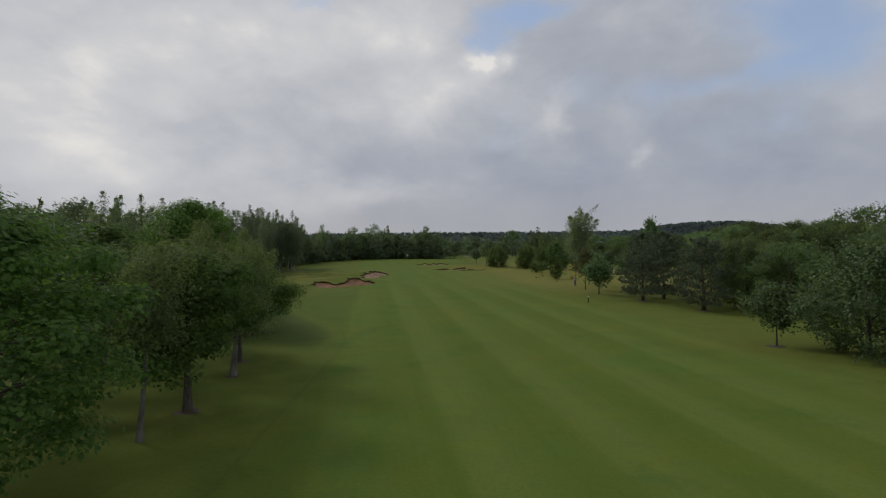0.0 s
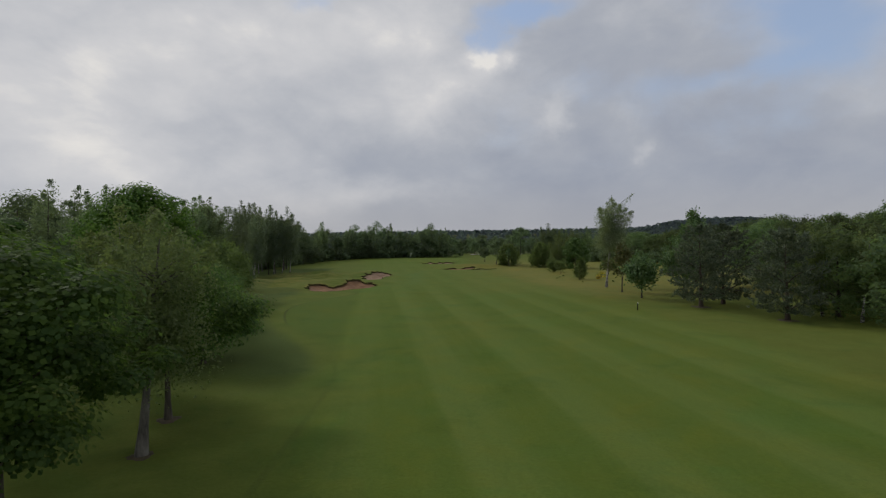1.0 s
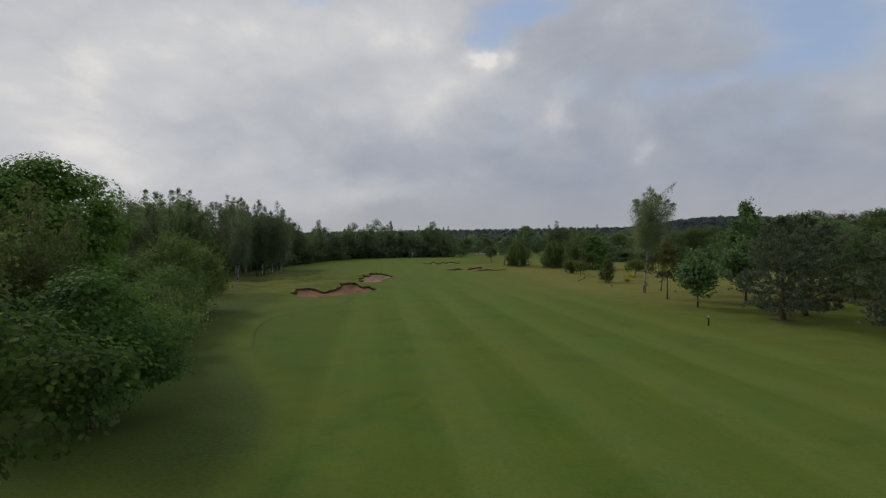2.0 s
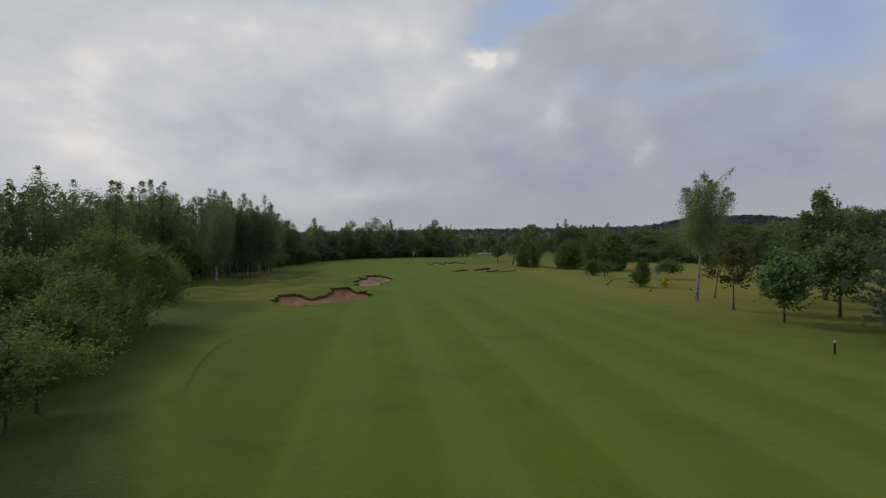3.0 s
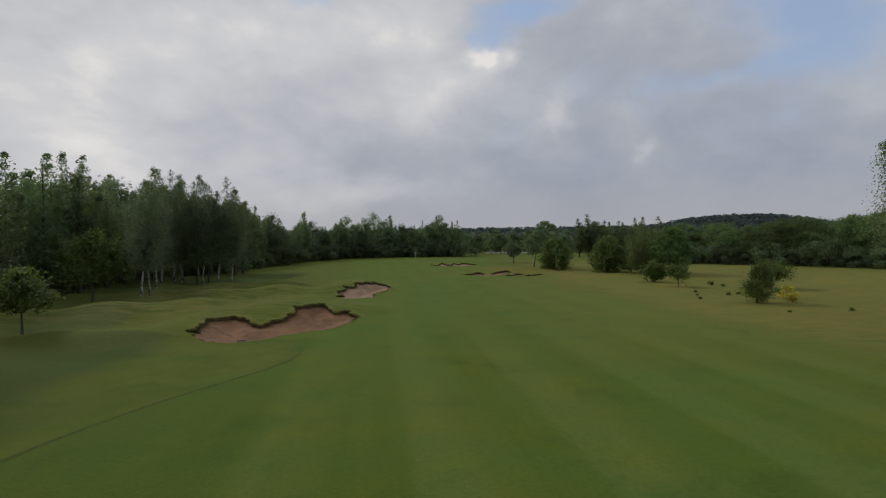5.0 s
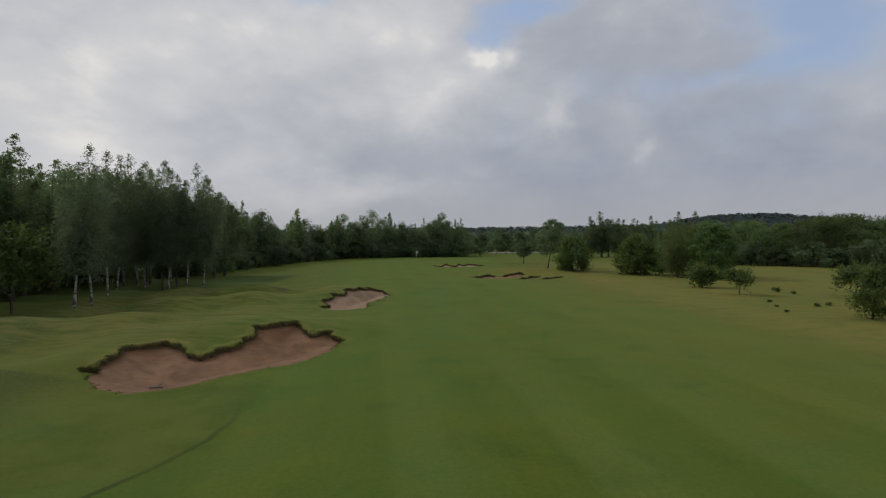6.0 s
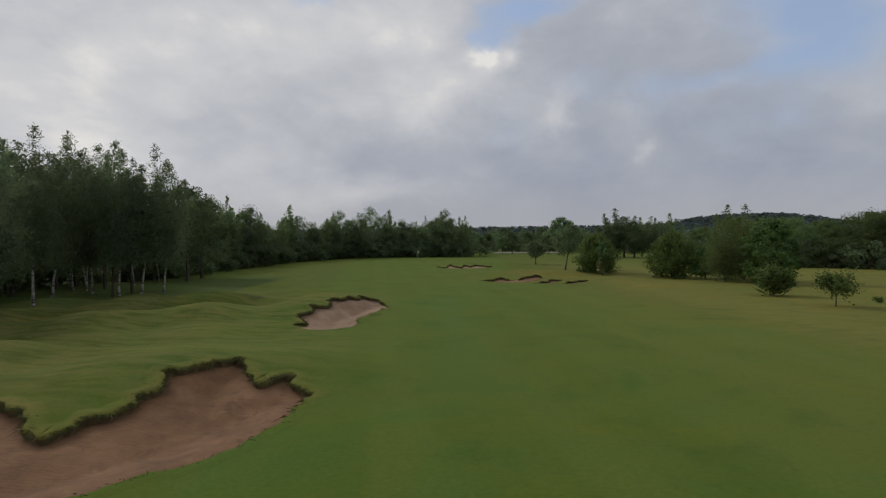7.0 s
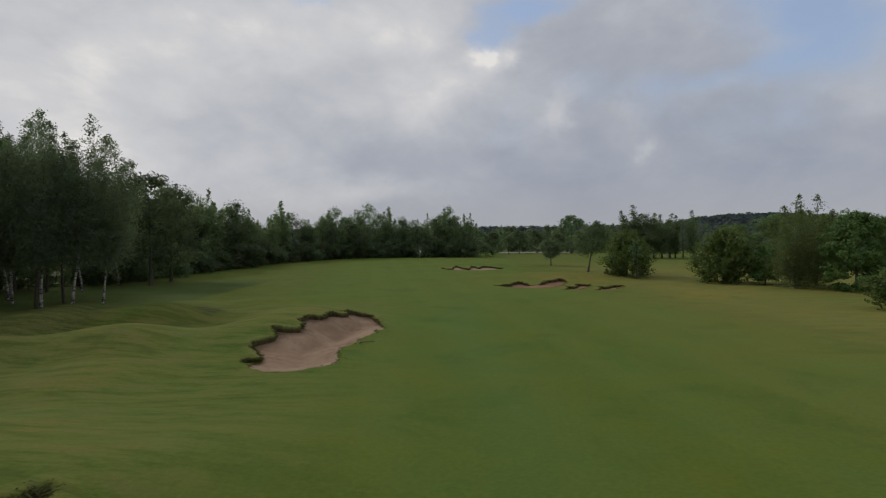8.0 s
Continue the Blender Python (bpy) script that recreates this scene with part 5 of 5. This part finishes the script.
# a pale track beyond the green
g = np.linspace(0, 1, 30)
tx, ty = 9 + 24 * g, 243 + 3 * np.sin(g * 2.5)
edge_a, edge_b = np.stack([tx, ty - 4, terrain(tx, ty) + 0.10], 1), np.stack([tx, ty + 4, terrain(tx, ty) + 0.2], 1)
i = np.arange(29)
tagged(new("path", mesh_from("path", np.concatenate([edge_a, edge_b]), np.stack([i, i + 1, i + 31, i + 30], 1), plain_material("grey gravel", (0.27, 0.26, 0.235), 0.95, 0.0, 2.0), True)), label="pale gravel track beyond the green", category="path", kind="structure")

# ---------------------------------------------------------------- far forest on the hills


def far_forest():
    """Tree tops of the forest that covers the far hills, too many to count."""
    r = np.random.default_rng(31)
    x, y = np.concatenate([r.uniform(-700, 1100, 7000), r.uniform(250, 640, 2600)]), np.concatenate([r.uniform(250, 1150, 7000), r.uniform(560, 780, 2600)])
    keep = (np.abs(x) < y * 1.15) & ((y > 300) | (x > 40)) & (r.uniform(0, 1, 9600) < np.where(y < 500, 0.45, 0.75))
    x, y = x[keep], y[keep]
    tall = r.uniform(6.5, 9.5, len(x))
    z = terrain(x, y)
    each = 30
    c = np.repeat(np.stack([x, y, z], 1), each, 0)
    t = np.repeat(tall, each)
    v = r.uniform(0.1, 0.95, len(c))
    a = r.uniform(0, 6.28, len(c))
    rad = t * 0.5 * np.sqrt(1 - v ** 2.2 * 0.98)
    off = np.stack([rad * np.cos(a), rad * np.sin(a), v * t], 1)
    out = off.copy()
    out[:, 2] *= 0.3
    out /= np.linalg.norm(out, axis=1)[:, None] + 1e-9
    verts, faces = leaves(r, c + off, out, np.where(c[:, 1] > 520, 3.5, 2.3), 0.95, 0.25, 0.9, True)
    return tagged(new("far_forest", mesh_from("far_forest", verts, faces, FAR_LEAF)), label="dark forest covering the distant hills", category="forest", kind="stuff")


far_forest()

# ---------------------------------------------------------------- small things


def gorse(x, y, size, seed):
    r = np.random.default_rng(seed)
    pts, out, tips = crown_points(r, "dome", size, 0.05, size * 0.75, 60, 26, 0.16)
    root = thing("gorse_bush", (x, y, h(x, y)), 0, label="small gorse bush with bright yellow flowers", category="bush")
    part("trunk", mesh_from("trunk", *tubes(limbs(r, size, 0.1, (0, 0), 0.03, tips, 10, np.zeros((9, 2)))), BARK, True), root)
    cut = len(pts) // 2
    part("foliage", mesh_from("foliage", *leaves(r, pts[:cut], out[:cut], 0.09, 0.3), HAWTHORN), root)
    tagged(part("flowers", mesh_from("flowers", *leaves(r, pts[cut:] + out[cut:] * 0.03, out[cut:], 0.07, 0.9), GORSE), root, "yellow gorse flowers"), kind="stuff")


gorse(22.2, 87.2, 1.0, 7)
gorse(21.0, 84.9, 0.5, 8)
tuft = tree("hawthorn_bush", 22.7, 100.2, 0.45, 0.26, 120, 13, 22, "low dark tussock on the dry rough", "tussocks on the rough", leaf=0.08, open_foot=0.02, limb_count=6, single=False)
for x, y, s in ((23.1, 98.6, 0.9), (17.6, 93.1, 0.8), (19.1, 90.3, 1.0), (20.3, 90.8, 1.0), (24.5, 92.0, 1.2), (15.5, 88.0, 0.7), (16.5, 90.5, 0.6), (17.2, 79.5, 0.6), (21.5, 79.8, 0.8)):
    again(tuft, x, y, 0.75 * s, x * 3, 0.8)


def tree_pit(x, y, radius, seed):
    """Bare brown soil round the foot of a tree."""
    r = np.random.default_rng(seed)
    a = np.linspace(0, 2 * math.pi, 28, endpoint=False)
    edge = radius * (1 + 0.14 * np.sin(3 * a + seed) + r.normal(0, 0.07, 28))
    verts = []
    for share, lift in ((0.08, 0.05), (0.7, 0.03), (1.0, -0.02)):
        px, py = x + edge * share * np.cos(a), y + edge * share * np.sin(a)
        verts.append(np.stack([px, py, terrain(px, py) + lift], 1))
    i = np.arange(28)
    j = (i + 1) % 28
    faces = np.concatenate([np.stack([k * 28 + i, k * 28 + 28 + i, k * 28 + 28 + j, k * 28 + j], 1) for k in (0, 1)])
    tagged(new("bare_soil", mesh_from("bare_soil", np.concatenate(verts), faces, SOIL, True)), label="bare brown soil round the foot of a tree", category="ground", kind="structure")


SOIL = bark_material("bare soil", (0.042, 0.032, 0.018), (0.088, 0.066, 0.036), 2.0)
for number, (x, y, radius) in enumerate(((-9.35, 17.5, 0.62), (-9.8, 22.4, 0.45), (-10.6, 25.2, 0.5), (-10.3, 9.6, 0.5), (18.1, 28.0, 0.7), (20.4, 53.0, 1.1), (23.2, 46.0, 1.0), (-24.2, 61.4, 0.8))):
    tree_pit(x, y, 0.8 * radius, number + 3)

BLACK, WHITE, WOODEN, RED = plain_material("black painted wood", (0.02, 0.02, 0.02)), plain_material("white painted wood", (0.75, 0.74, 0.70)), plain_material("weathered rake wood", (0.06, 0.046, 0.034)), plain_material("flag cloth", (0.75, 0.74, 0.72))


def lathe(profile, sides=16):
    """A turned body from (radius, height) pairs."""
    a = np.linspace(0, 2 * math.pi, sides, endpoint=False)
    verts = np.concatenate([np.stack([r * np.cos(a), r * np.sin(a), np.full(sides, z)], 1) for r, z in profile])
    k = len(profile)
    p = (np.arange(k - 1)[:, None] * sides + np.arange(sides)[None, :]).ravel()
    q = (np.arange(k - 1)[:, None] * sides + (np.arange(sides)[None, :] + 1) % sides).ravel()
    return verts, np.stack([p, q, q + sides, p + sides], 1)


def marker_post(x, y):
    root = thing("marker_post", (x, y, h(x, y)), 0, label="black distance marker post with white top on the fairway edge", category="post")
    part("post", mesh_from("post", *lathe([(0.0, -0.1), (0.045, -0.1), (0.045, 0.52), (0.042, 0.54), (0.0, 0.54)]), BLACK, True), root)
    part("cap", mesh_from("cap", *lathe([(0.0, 0.54), (0.044, 0.54), (0.046, 0.56), (0.044, 0.59), (0.03, 0.62), (0.0, 0.622)]), WHITE, True), root, "white cap")


marker_post(13.9, 50.2)


def boundary_stake(x, y):
    root = thing("boundary_stake", (x, y, h(x, y)), 0, label="short white boundary stake at the foot of the wood", category="stake")
    part("stake", mesh_from("stake", *lathe([(0.0, -0.1), (0.04, -0.1), (0.04, 0.82), (0.03, 0.9), (0.0, 0.91)], 10), WHITE, True), root)


boundary_stake(-47.6, 160.6)


def box(bm, size, at, turn=0.0):
    m = pose(*at, 0, 0, turn) @ Matrix.Diagonal((*size, 1))
    bmesh.ops.create_cube(bm, size=1, matrix=m)


def bunker_rake(x, y, turn, lift):
    root = thing("bunker_rake", (x, y, lift), turn, label="wooden bunker rake lying at the bunker edge", category="rake")
    v, f = tubes([(np.array([(0, 0, 0.03), (0.3, 0.01, 0.03), (0.62, 0, 0.035)]), np.array([0.016, 0.016, 0.014]))], 8)
    part("handle", mesh_from("handle", v, f, WOODEN, True), root)
    bm = bmesh.new()
    box(bm, (0.05, 0.46, 0.03), (0, 0, 0.045))
    for i in range(9):
        box(bm, (0.014, 0.016, 0.07), (0, -0.2 + i * 0.05, 0.005))
    bmesh.ops.bevel(bm, geom=bm.edges[:], offset=0.003, segments=1, affect="EDGES")
    me = bpy.data.meshes.new("rake_head")
    bm.to_mesh(me)
    bm.free()
    me.materials.append(WOODEN)
    part("rake_head", me, root)


bunker_rake(-16.25, 72.45, 100, h(-16.4, 72.7) - 0.06)
bunker_rake(-11.9, 96.0, 8, h(-11.6, 96.0) + 0.03)
bunker_rake(-12.6, 97.9, 30, -0.12)


def tussock(x, y, size, seed):
    """A clump of long dark grass."""
    r = np.random.default_rng(seed)
    a, d = r.uniform(0, 6.28, 600), size * r.uniform(0, 1, 600) * (1 + 0.5 * r.uniform(0, 1, 600) ** 3)
    feet = np.stack([d * np.cos(a), 0.6 * d * np.sin(a), terrain(x + d * np.cos(a), y + 0.6 * d * np.sin(a)) - h(x, y)], 1)
    lean = np.stack([0.7 * np.cos(a), 0.7 * np.sin(a), 0 * a], 1)
    tagged(new("grass_tussock", mesh_from("grass_tussock", *blades(r, feet, 0.14, lean, 0.03), DARK_GRASS)), label="dark tussock of long grass at the bunker lip", category="grass").matrix_basis = pose(x, y, h(x, y))


tussock(-15.35, 92.95, 0.30, 3)
# added clump, standing in for the shadowed end of the lip
tussock(-19.5, 73.8, 0.30, 4)


def turf_scar(x, y, turn):
    """Short dark grooves in the turf of a mound."""
    verts, faces = [], []
    c, s = math.cos(radians(turn)), math.sin(radians(turn))
    for k in range(3):
        u = np.linspace(-0.9, 0.9, 9)
        for side in (-1, 1):
            w = k * 0.42 + side * 0.06 * np.sqrt(1 - (u / 0.92) ** 2) + 0.05 * np.sin(4 * u + k)
            px, py = x + c * u - s * w, y + s * u + c * w
            verts.append(np.stack([px, py, terrain(px, py) + 0.03], 1))
        i = np.arange(8)
        faces.append(np.stack([i, i + 1, i + 10, i + 9], 1) + k * 18)
    tagged(new("bare_soil", mesh_from("bare_soil", np.concatenate(verts), np.concatenate(faces), SOIL, True)), label="dark grooves scraped in the turf of a mound", category="ground", kind="structure")


turf_scar(-22.3, 105.2, 62)


def flagstick(x, y):
    z = h(x, y)
    root = thing("flagstick", (x, y, z), 0, label="golf flagstick with small white flag on the green", category="flag")
    part("pole", mesh_from("pole", *lathe([(0.0, -0.1), (0.02, -0.1), (0.02, 2.2), (0.0, 2.21)], 8), WHITE, True), root)
    g = np.linspace(0, 1, 8)
    top, low = np.stack([g * 0.32, 0.05 * np.sin(g * 6), 2.18 - 0.25 * g * g], 1), np.stack([g * 0.28, 0.05 * np.sin(g * 6 + 0.4), 1.93 - 0.30 * g * g], 1)
    i = np.arange(7)
    part("flag", mesh_from("flag", np.concatenate([top, low]), np.stack([i, i + 1, i + 9, i + 8], 1), RED, True), root, "white cloth flag")


flagstick(-14.5, 190.0)
